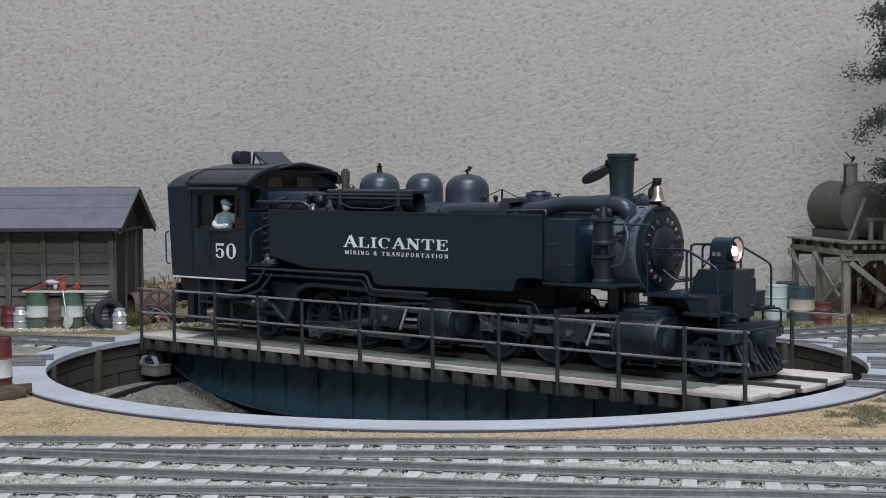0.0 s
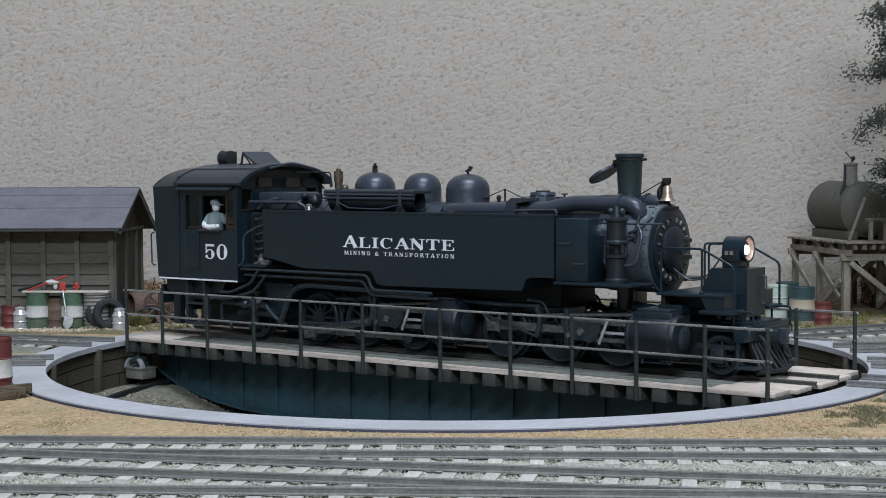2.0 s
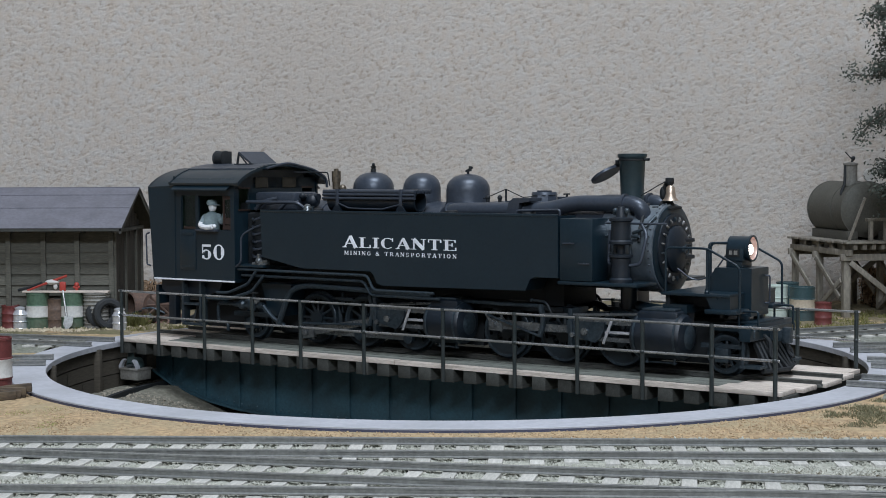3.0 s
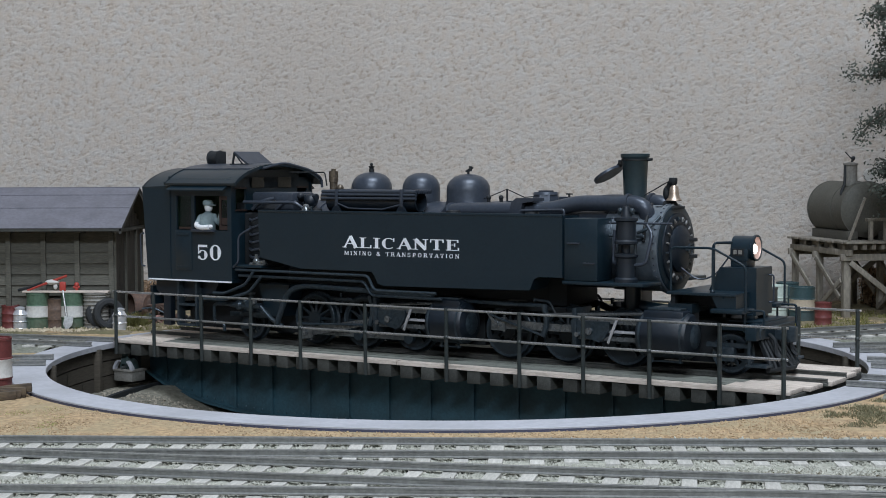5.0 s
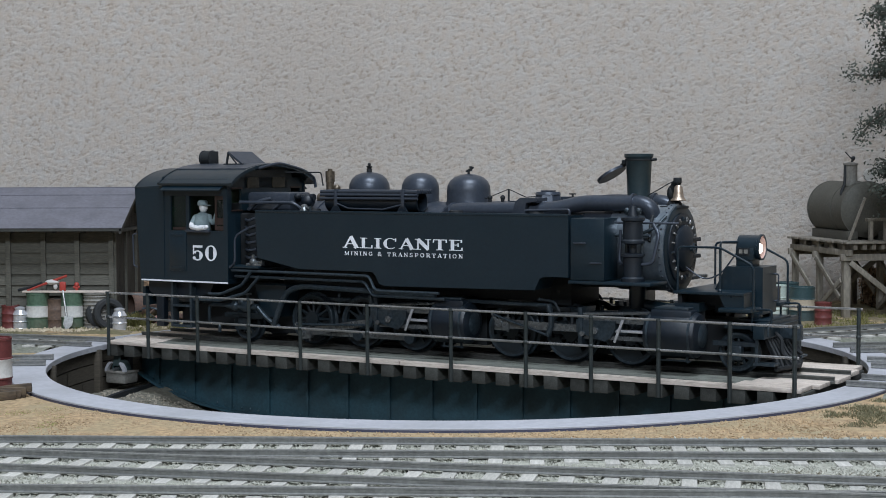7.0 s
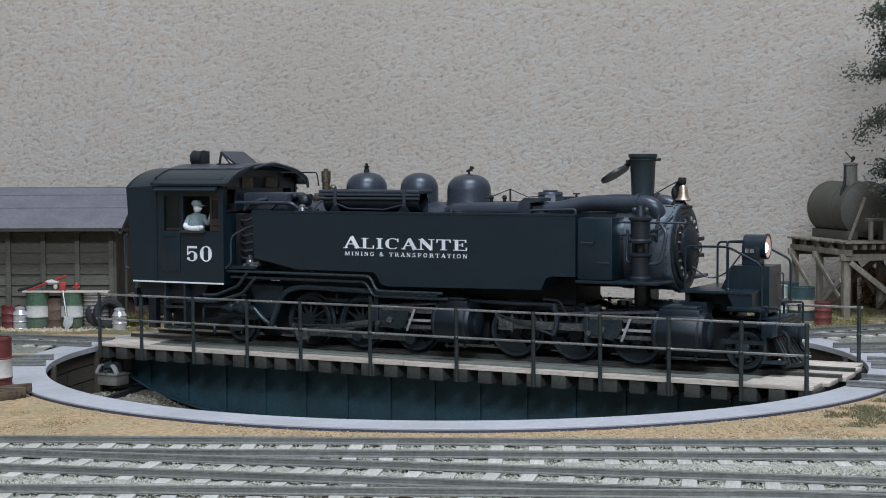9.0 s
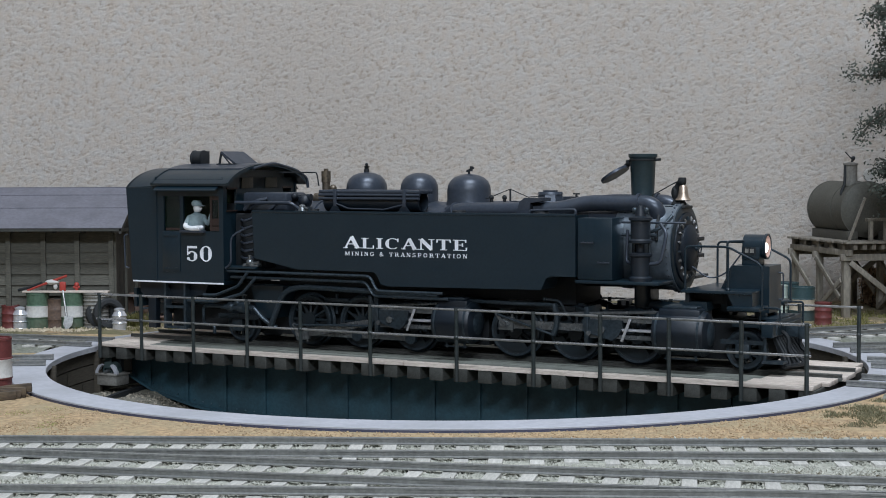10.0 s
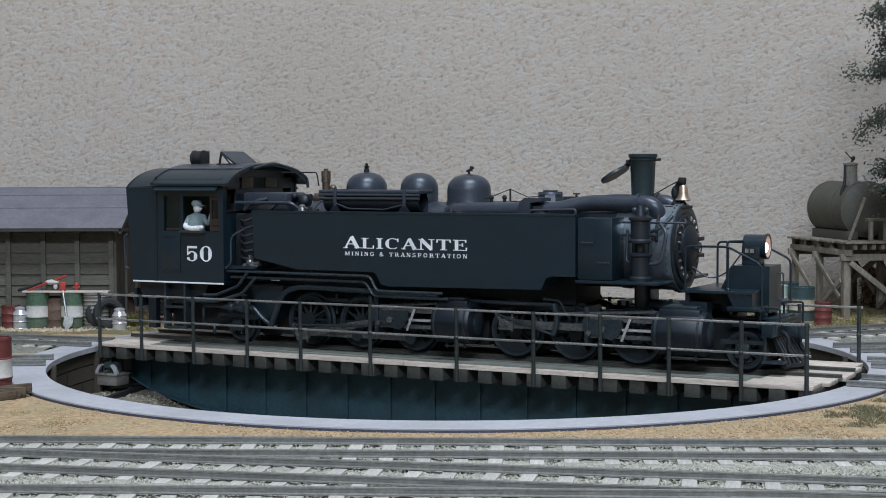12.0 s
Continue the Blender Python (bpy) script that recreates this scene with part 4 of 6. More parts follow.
def engine_unit(xs, cyl0, cyl1, s, crank=(-0.32, -0.28)):
    y = s * 1.15
    for x in xs:
        driver(x, y, 1.0)
    cz = RAIL + 1.0
    yr = s * 1.55
    pins = [(x + crank[0], cz + crank[1]) for x in xs]
    rod = part("side_rod", Build().box((pins[0][0] + pins[-1][0]) / 2, yr, pins[0][1], pins[-1][0] - pins[0][0], 0.1, 0.2, 0.02), rod_steel, loco)
    for x, z in pins:
        part("rod_end", Build().cone((x, yr - 0.1, z), (x, yr + 0.1, z), 0.22, seg=16), running, rod)
    # cylinder with its valve chest
    cyl = part("cylinder", Build().lathe([(0, cyl0), (0.72, cyl0), (0.78, cyl0 + 0.1), (0.78, cyl1 - 0.1), (0.72, cyl1), (0.4, cyl1 + 0.1), (0, cyl1 + 0.1)], (0, s * 1.95, 1.5), (1, 0, 0), 32), jacket, loco)
    part("valve_chest", Build().span(cyl0 + 0.15, cyl1 - 0.15, s * 2.4, s * 1.0, 1.75, 2.38, 0.1), jacket, cyl)
    part("chest_lid", Build().span(cyl0 + 0.3, cyl1 - 0.3, s * 2.3, s * 1.2, 2.38, 2.46, 0.02), running, cyl)
    for x in (cyl0 + 0.12, cyl1 - 0.2):
        part("jacket_band", Build().lathe([(0.78, x), (0.8, x), (0.8, x + 0.08), (0.78, x + 0.08)], (0, s * 1.95, 1.5), (1, 0, 0), 32), running, cyl)
    part("drain_cock", Build().cone((cyl0 + 0.4, s * 2.1, 0.55), (cyl0 + 0.4, s * 2.1, 0.75), 0.05, seg=6).cone((cyl1 - 0.4, s * 2.1, 0.55), (cyl1 - 0.4, s * 2.1, 0.75), 0.05, seg=6).cone((cyl0 + 0.3, s * 2.1, 0.6), (cyl1 - 0.3, s * 2.1, 0.6), 0.03, seg=6), running, cyl)
    part("cylinder_cover", Build().cone((cyl1 + 0.08, s * 1.95, 1.5), (cyl1 + 0.16, s * 1.95, 1.5), 0.45, 0.3, 24), running, cyl)
    # slide bars, crosshead and main rod
    g0 = cyl0 - 2.6
    bars = part("slide_bars", Build().span(g0, cyl0, s * 2.05, s * 1.85, 1.78, 1.92).span(g0, cyl0, s * 2.05, s * 1.85, 1.18, 1.32), rod_steel, loco)
    part("bar_yoke", Build().span(g0 - 0.12, g0 + 0.05, s * 2.2, s * 1.0, 0.95, 2.3, 0.02), running, bars)
    xh = g0 + 0.55
    part("crosshead", Build().prism([(xh - 0.75, 1.86), (xh + 0.78, 1.86), (xh + 0.78, 1.6), (xh + 0.62, 1.3), (xh + 0.4, 1.12), (xh + 0.05, 1.2), (xh - 0.3, 1.3), (xh - 0.75, 1.42)], s * 2.15, s * 1.8), running, bars)
    part("wrist_pin", Build().cone((xh, s * 1.8, 1.5), (xh, s * 2.24, 1.5), 0.13, seg=14).cone((xh - 0.5, s * 2.1, 1.36), (xh - 0.5, s * 2.22, 1.36), 0.09, seg=10), rod_steel, bars)
    part("crosshead_arm", Build().box(xh + 0.95, s * 2.2, 1.55, 0.1, 0.06, 0.95, 0.01, pose(0, 0, 0, 0, 22, 0)), bright, bars)
    mx, mz = pins[0]
    a = math.degrees(math.atan2(1.5 - mz, xh - mx))
    ln = math.hypot(xh - mx, 1.5 - mz)
    bar = Build().prism([(0, -0.19), (0.35, -0.17), (ln - 0.2, -0.11), (ln, -0.09), (ln, 0.09), (ln - 0.2, 0.11), (0.35, 0.17), (0, 0.19)], -0.05, 0.05)
    bmesh.ops.transform(bar.bm, matrix=pose(mx, s * 1.85, mz, 0, -a, 0), verts=bar.bm.verts)
    main = part("main_rod", bar, rod_steel, loco)
    part("big_end", Build().box(mx + 0.08, s * 1.85, mz, 0.62, 0.2, 0.5, 0.04, pose(0, 0, 0, 0, -a, 0)).cone((mx, s * 1.6, mz), (mx, s * 1.98, mz), 0.17, seg=16).cone((mx + 0.3, s * 1.85, mz - 0.3), (mx + 0.3, s * 1.85, mz + 0.34), 0.05, seg=8), rod_steel, main)
    part("piston_rod", Build().cone((xh, s * 1.95, 1.5), (cyl0, s * 1.95, 1.5), 0.06, seg=8), bright, main)
    part("return_crank", Build().box(mx - 0.12, s * 1.98, mz + 0.16, 0.14, 0.08, 0.6, 0.02, pose(0, 0, 0, 0, -36, 0)).cone((mx, s * 1.9, mz), (mx, s * 2.04, mz), 0.12, seg=12), rod_steel, main)
    # valve motion: link, radius bar, eccentric rod
    lx = g0 - 0.3 if cyl0 < 5 else g0 - 1.3
    v = part("valve_link", Build().tube([(lx - 0.1, s * 2.0, 2.35), (lx + 0.02, s * 2.0, 1.95), (lx + 0.02, s * 2.0, 1.6), (lx - 0.12, s * 2.0, 1.2)], 0.11, 8), running, loco)
    part("radius_bar", Build().cone((lx, s * 2.05, 2.0), (cyl0 + 0.1, s * 2.05, 2.2), 0.06, seg=8), rod_steel, v)
    part("eccentric_rod", Build().cone((lx - 0.1, s * 2.0, 1.2), (mx - 0.2, s * 2.06, mz + 0.35), 0.045, seg=8), running, v)
    part("reverse_arm", Build().tube(bend([(lx - 0.5, s * 1.9, 2.5), (lx + 0.1, s * 1.9, 2.45), (lx + 0.35, s * 1.9, 2.0)], 0.15), 0.05).ball((lx - 0.5, s * 1.95, 2.5), 0.07, seg=8), wheel_black, v)
    for x in xs[:-1]:
        part("spring_hanger", Build().box(x + 1.15, s * 1.0, 2.05, 1.2, 0.16, 0.16, 0.02).cone((x + 1.15, s * 1.0, 1.5), (x + 1.15, s * 1.0, 2.3), 0.07, seg=8), running, loco)


for s in (-1, 1):
    engine_unit((-6.0, -3.55, -1.15), 0.3, 1.85, s, (0.0, -0.5))
    engine_unit((3.15, 5.6, 8.0), 9.05, 10.9, s, (-0.15, 0.3))
    driver(12.0, s * 1.15, 0.68)
    driver(-9.3, s * 1.15, 0.68)
    part("journal_box", Build().box(12.0, s * 1.45, 0.92, 0.5, 0.3, 0.5, 0.04).span(11.2, 12.8, s * 1.5, s * 1.35, 1.15, 1.3), running, loco)
    part("journal_box", Build().box(-9.3, s * 1.45, 0.92, 0.5, 0.3, 0.5, 0.04).span(-10.3, -8.3, s * 1.5, s * 1.35, 1.15, 1.35), running, loco)
    inj = part("injector", Build().lathe([(0, -0.75), (0.1, -0.75), (0.12, -0.4), (0.2, -0.36), (0.2, -0.2), (0.13, -0.12), (0.15, 0.15), (0.24, 0.2), (0.24, 0.42), (0.12, 0.5), (0.12, 0.85), (0, 0.85)], (-8.85, s * 2.25, 1.72), (1, 0, 0), 16).ball((-8.75, s * 2.3, 1.9), 0.17, seg=10).cone((-8.5, s * 2.25, 1.7), (-8.5, s * 2.25, 2.2), 0.07, seg=8), running, loco)
    part("feed_pipe", Build().tube(bend([(-9.6, s * 2.25, 1.72), (-10.5, s * 2.25, 1.72), (-10.5, s * 2.25, 0.95), (-9.95, s * 2.25, 0.95), (-9.95, s * 2.25, 0.6)], 0.2), 0.07).tube(bend([(-8.0, s * 2.25, 1.72), (-7.5, s * 2.2, 1.2), (-7.0, s * 2.1, 0.95)], 0.3), 0.09), running, inj)
    part("valve_wheel", Build().lathe([(0.11, -0.03), (0.17, -0.03), (0.17, 0.03), (0.11, 0.03), (0.11, -0.03)], (-8.5, s * 2.25, 2.22), seg=14).cone((-8.2, s * 2.35, 1.9), (-8.2, s * 2.5, 1.9), 0.1, seg=10), rod_steel, inj)
    part("check_valve", Build().cone((-8.3, s * 2.5, 3.42), (-7.5, s * 2.5, 3.56), 0.09, seg=10).ball((-8.0, s * 2.5, 3.56), 0.16, seg=10).cone((-8.0, s * 2.5, 3.4), (-8.0, s * 2.5, 3.85), 0.07, seg=8).box(-7.9, s * 2.45, 3.44, 0.7, 0.3, 0.08, 0.02), rod_steel, loco)
    part("cab_step", Build().span(-12.2, -11.2, s * 2.6, s * 2.2, 0.75, 0.83).span(-12.2, -11.2, s * 2.6, s * 2.2, 1.6, 1.68).span(-12.25, -12.15, s * 2.6, s * 2.2, 0.75, 2.65).span(-11.25, -11.15, s * 2.6, s * 2.2, 0.75, 2.65), running, loco)
    part("ash_pan", Build().prism([(-8.4, 2.6), (-6.8, 2.6), (-7.2, 1.3), (-8.0, 1.3)], s * 1.9, s * 0.9), black, loco)
    part("air_tank", Build().cone((-13.4, s * 1.6, 2.1), (-10.6, s * 1.6, 2.1), 0.4, seg=18), black, loco)
for s in (-1, 1):
    part("rear_frame", Build().prism([(-13.7, 2.62), (-10.2, 2.62), (-10.4, 2.2), (-11.0, 2.05), (-13.3, 1.95), (-13.7, 2.2)], s * 2.3, s * 2.2).span(-13.3, -12.9, s * 2.3, s * 2.0, 0.7, 2.0, 0.02), jacket, loco)
part("drawbar_box", Build().span(-14.0, -13.2, -1.2, 1.2, 1.2, 2.2, 0.05).span(-14.05, -13.9, -2.3, 2.3, 1.55, 2.35), black, loco)
part("rear_coupler", Build().span(-14.7, -14.0, -0.18, 0.18, 1.55, 1.9, 0.05), running, loco)


# air pump beside the smokebox
def air_pump(s):
    x, y = 8.5, s * 2.25
    p = part("air_pump", Build().lathe([(0, 3.3), (0.42, 3.3), (0.42, 3.42), (0.34, 3.48), (0.34, 4.15), (0.42, 4.2), (0.42, 4.28), (0.14, 4.32), (0.14, 4.6), (0.42, 4.66), (0.42, 4.74), (0.35, 4.8), (0.35, 5.42), (0.42, 5.46), (0.42, 5.55), (0.2, 5.6), (0.16, 5.8), (0.12, 5.95), (0, 5.98)], (x, y, 0), seg=28), jacket, loco)
    part("pump_valve", Build().ball((x - 0.22, y, 5.8), 0.11, seg=8).ball((x + 0.22, y, 5.8), 0.11, seg=8).cone((x - 0.3, y, 5.72), (x + 0.3, y, 5.72), 0.06, seg=8), running, p)
    part("pump_pipe", Build().tube(bend([(x + 0.3, y, 3.9), (x + 0.75, y, 3.95), (x + 0.9, y + s * -0.2, 5.0), (x + 0.6, y - s * 0.4, 5.3)], 0.2), 0.065).tube(bend([(x - 0.35, y, 3.9), (x - 0.6, y - s * 0.2, 3.95), (x - 0.6, y - s * 0.3, 5.1)], 0.15), 0.06), satin, p)
    part("pump_bracket", Build().cone((x - 0.3, y - s * 0.1, 4.3), (x - 0.3, y - s * 0.1, 4.7), 0.05, seg=6).cone((x + 0.3, y - s * 0.1, 4.3), (x + 0.3, y - s * 0.1, 4.7), 0.05, seg=6), running, p)


air_pump(-1)
part("saddle", Build().span(7.85, 8.2, -0.8, 0.5, 1.9, 3.1, 0.05).cone((8.05, -0.8, 2.2), (8.05, -0.8, 3.2), 0.31, seg=18), black, loco)
part("boiler_bearer", Build().span(4.8, 5.6, -1.2, 1.2, 2.25, 3.3, 0.05).span(2.0, 5.6, -1.3, 1.3, 2.05, 2.2), sooty, loco)
part("exhaust_joint", Build().cone((9.6, -0.7, 2.2), (8.2, -0.7, 2.35), 0.22, seg=14).ball((9.6, -0.7, 2.25), 0.3, seg=10), black, loco)
part("boiler_hand_rail", Build().tube(bend([(7.0, -1.75, 5.35), (9.3, -1.75, 5.35), (9.95, -1.6, 5.35)], 0.1), 0.04), satin, loco)
part("steam_line", Build().tube(bend([(8.6, -1.6, 5.0), (9.0, -1.55, 5.15), (9.3, -1.2, 5.6)], 0.2), 0.06).cone((7.0, -1.75, 4.9), (8.9, -1.7, 4.9), 0.06, seg=8), running, loco)

# front platform, hood, headlight, pilot
part("front_platform", Build().span(9.9, 12.45, -1.95, 1.95, 2.92, 3.02, 0.01).span(12.3, 12.45, -1.9, 1.9, 2.45, 2.95).prism([(11.55, 2.92), (12.3, 2.92), (12.3, 2.45), (11.8, 2.45)], -1.9, -1.8).prism([(11.55, 2.92), (12.3, 2.92), (12.3, 2.45), (11.8, 2.45)], 1.8, 1.9), black, loco)
part("platform_bearer", Build().span(9.95, 12.2, -1.2, -1.05, 2.5, 2.92).span(9.95, 12.2, 1.05, 1.2, 2.5, 2.92).span(10.0, 10.15, -1.8, 1.8, 2.6, 2.92), sooty, loco)
part("step_box", Build().span(11.6, 12.75, -2.1, -1.0, 2.36, 2.5, 0.02).span(11.6, 12.75, 1.0, 2.1, 2.36, 2.5, 0.02).span(9.9, 10.8, -1.8, 1.8, 2.3, 2.6), black, loco)
hood = part("front_hood", Build().prism([(10.95, 3.02), (11.35, 3.84), (12.7, 3.84), (12.7, 2.2), (10.95, 2.2)], -0.72, 0.72), black, loco)
part("hood_grab", Build().tube(bend([(12.7, 0.45, 2.6), (12.85, 0.5, 2.6), (12.85, 0.5, 3.55), (12.7, 0.45, 3.55)], 0.08), 0.03), satin, hood)
head = part("headlight", Build().span(11.6, 12.2, -0.38, 0.38, 3.84, 4.1, 0.02).lathe([(0, 0), (0.42, 0), (0.42, 0.72), (0.46, 0.74), (0.46, 0.82), (0.4, 0.83), (0.38, 0.7), (0, 0.55)], (11.62, 0, 4.5), (1, 0, 0), 32).span(11.6, 12.25, -0.42, 0.42, 4.06, 4.5, 0.02), black, loco)
part("reflector", Build().lathe([(0.39, 0.8), (0.32, 0.68), (0.2, 0.62), (0, 0.6)], (11.62, 0, 4.5), (1, 0, 0), 28), reflector, head)
part("bulb", Build().ball((12.34, -0.02, 4.46), 0.135, 0.8, 1, 1.3, 12), lens, head, "glowing headlight bulb")
part("number_board", Build().span(11.68, 12.12, -0.45, -0.42, 4.24, 4.48), sooty, head)
part("number_mark", Build().span(11.74, 11.86, -0.46, -0.445, 4.29, 4.43).span(11.92, 12.05, -0.46, -0.445, 4.29, 4.43), drum_grey, head)
for s in (-1, 1):
    y = s * 1.8
    hr = part("hand_rail", Build().tube(bend([(10.0, y, 3.0), (10.0, y, 4.55), (11.55, y, 4.55), (12.75, y, 3.95), (12.75, y, 2.4)], 0.2), 0.042), black, loco)
    part("rail_stanchion", Build().cone((11.55, y, 3.0), (11.55, y, 4.55), 0.042, seg=8).ball((11.55, y, 3.05), 0.09, seg=8), black, hr)
    part("headlight_stay", Build().tube(bend([(11.3, s * 1.1, 3.0), (11.3, s * 1.1, 4.7), (11.7, s * 0.5, 4.7)], 0.1), 0.042), black, hr)
    # pilot beam and cowcatcher
    part("grab_post", Build().tube(bend([(13.2, s * 1.9, 1.7), (13.2, s * 1.9, 2.45), (13.9, s * 1.9, 2.45), (13.9, s * 1.9, 1.8)], 0.1), 0.04), black, loco, at=at(-0.6, -s * 0.4, 0))
    part("air_hose", Build().tube(bend([(13.75, s * 0.7, 1.6), (14.0, s * 0.7, 1.4), (14.02, s * 0.75, 0.9), (14.25, s * 0.7, 0.75)], 0.15), 0.07, 8), sooty, loco, at=at(-0.6, 0, 0))
part("headlight_wire", Build().tube(bend([(9.8, -0.5, 3.75), (10.4, -0.4, 3.3), (11.0, -0.3, 3.5), (11.6, -0.3, 4.3)], 0.4), 0.03, 6), satin, head)
beam = part("pilot_beam", Build().span(13.35, 13.75, -2.35, 2.35, 1.45, 2.0, 0.03).span(12.2, 13.5, -1.9, 1.9, 1.75, 1.9), black, loco, at=at(-0.6, 0, 0) @ Matrix.Diagonal((1, 0.78, 1, 1)))
part("cut_lever", Build().tube(bend([(13.85, -2.2, 1.55), (13.85, -2.2, 1.85), (13.85, 2.2, 1.85), (13.85, 2.2, 1.55)], 0.1), 0.035, 6), running, beam)
part("footboard_plate", Build().span(12.5, 13.7, -1.5, 1.5, 2.0, 2.06, 0.01).box(13.0, -0.9, 2.15, 0.4, 0.35, 0.22, 0.04).box(13.1, 0.5, 2.13, 0.3, 0.4, 0.2, 0.04), black, beam)
part("front_coupler", Build().span(13.7, 14.35, -0.2, 0.2, 1.35, 1.75, 0.05).span(14.2, 14.5, -0.3, 0.1, 1.3, 1.85, 0.05), running, beam)
for i in range(9):
    y = -1.6 + i * 0.4
    part("pilot_bar", Build().tube([(13.6, y * 0.9, 1.45), (13.95, y, 0.9), (14.35 - 0.18 * abs(y), y * 1.05, 0.45)], 0.065, 6), sooty, beam)
part("pilot_back", Build().prism([(13.5, 1.5), (13.62, 1.5), (14.1, 0.42), (13.95, 0.42)], -1.5, 1.5), sooty, beam)
part("pilot_foot", Build().tube([(14.0, -1.75, 0.42), (14.4, 0, 0.42), (14.0, 1.75, 0.42)], 0.08, 6), sooty, beam)
for s in (-1, 1):
    part("pilot_tread", Build().span(13.35, 14.1, s * 2.3, s * 1.5, 0.55, 0.63).span(13.4, 13.5, s * 2.2, s * 2.1, 0.6, 1.5), running, beam)


# lettering in a slab-serif capital alphabet: strokes (x0, y0, x1, y1, width)
def curve(cx, cz, rx, rz, a0, a1, w, n=8):
    """Strokes along an arc."""
    p = [(cx + rx * math.cos(radians(a0 + (a1 - a0) * i / n)), cz + rz * math.sin(radians(a0 + (a1 - a0) * i / n))) for i in range(n + 1)]
    return [(*u, *v, w) for u, v in zip(p, p[1:])]


GLYPHS = {
    " ": (0.5, []),
    "M": (1.15, [(0.15, 0, 0.15, 1, 0.1), (0.15, 1, 0.55, 0.1, 0.18), (0.55, 0.1, 0.95, 1, 0.1), (0.95, 0, 0.95, 1, 0.18), (0, 0.04, 0.32, 0.04, 0.08), (0.78, 0.04, 1.12, 0.04, 0.08)]),
    "G": (1.0, curve(0.48, 0.5, 0.36, 0.45, 50, 310, 0.14, 12) + [(0.78, 0.1, 0.78, 0.45, 0.16), (0.55, 0.45, 0.95, 0.45, 0.08), (0.76, 0.7, 0.76, 1, 0.08)]),
    "&": (1.05, curve(0.42, 0.76, 0.2, 0.2, 0, 360, 0.12, 10) + curve(0.4, 0.27, 0.3, 0.26, 60, 330, 0.14, 10) + [(0.3, 0.65, 0.9, 0.03, 0.14), (0.6, 0.1, 0.85, 0.5, 0.08)]),
    "R": (1.0, [(0.22, 0, 0.22, 1, 0.2), (0.0, 0.04, 0.45, 0.04, 0.08), (0, 0.96, 0.5, 0.96, 0.08), (0.22, 0.48, 0.5, 0.48, 0.08), (0.5, 0.48, 0.85, 0.02, 0.16), (0.75, 0.04, 0.98, 0.04, 0.08)] + curve(0.5, 0.72, 0.24, 0.23, -90, 90, 0.14)),
    "P": (0.92, [(0.22, 0, 0.22, 1, 0.2), (0.0, 0.04, 0.45, 0.04, 0.08), (0, 0.96, 0.5, 0.96, 0.08), (0.22, 0.44, 0.5, 0.44, 0.08)] + curve(0.5, 0.7, 0.26, 0.25, -90, 90, 0.14)),
    "S": (0.85, curve(0.4, 0.73, 0.26, 0.22, 30, 260, 0.12) + curve(0.4, 0.27, 0.28, 0.23, 80, -150, 0.14) + [(0.66, 0.7, 0.66, 1, 0.07), (0.12, 0, 0.12, 0.3, 0.07)]),
    "O": (1.02, curve(0.48, 0.5, 0.36, 0.45, 0, 360, 0.14, 16)),
    "A": (0.95, [(0.12, 0, 0.47, 1, 0.09), (0.47, 1, 0.82, 0, 0.2), (0.27, 0.36, 0.68, 0.36, 0.08), (0.0, 0.035, 0.27, 0.035, 0.07), (0.64, 0.035, 0.98, 0.035, 0.07)]),
    "L": (0.85, [(0.22, 0, 0.22, 1, 0.2), (0.02, 0.965, 0.46, 0.965, 0.07), (0.02, 0.035, 0.8, 0.035, 0.07), (0.76, 0.0, 0.76, 0.3, 0.08)]),
    "I": (0.48, [(0.23, 0, 0.23, 1, 0.2), (0.02, 0.965, 0.45, 0.965, 0.07), (0.02, 0.035, 0.45, 0.035, 0.07)]),
    "N": (1.0, [(0.17, 0, 0.17, 1, 0.09), (0.17, 0.97, 0.8, 0.05, 0.2), (0.8, 0, 0.8, 1, 0.09), (0.0, 0.965, 0.28, 0.965, 0.07), (0.0, 0.035, 0.33, 0.035, 0.07), (0.62, 0.965, 0.97, 0.965, 0.07)]),
    "T": (0.92, [(0.44, 0, 0.44, 1, 0.2), (0.03, 0.96, 0.86, 0.96, 0.08), (0.07, 0.98, 0.05, 0.7, 0.08), (0.82, 0.98, 0.84, 0.7, 0.08), (0.24, 0.035, 0.64, 0.035, 0.07)]),
    "E": (0.88, [(0.22, 0, 0.22, 1, 0.2), (0.02, 0.965, 0.78, 0.965, 0.07), (0.02, 0.035, 0.82, 0.035, 0.07), (0.22, 0.52, 0.56, 0.52, 0.07), (0.56, 0.36, 0.56, 0.68, 0.07), (0.75, 1.0, 0.75, 0.74, 0.08), (0.79, 0.0, 0.79, 0.28, 0.08)]),
    "C": (0.95, [(0.8, 1.0, 0.8, 0.68, 0.08)]),
}


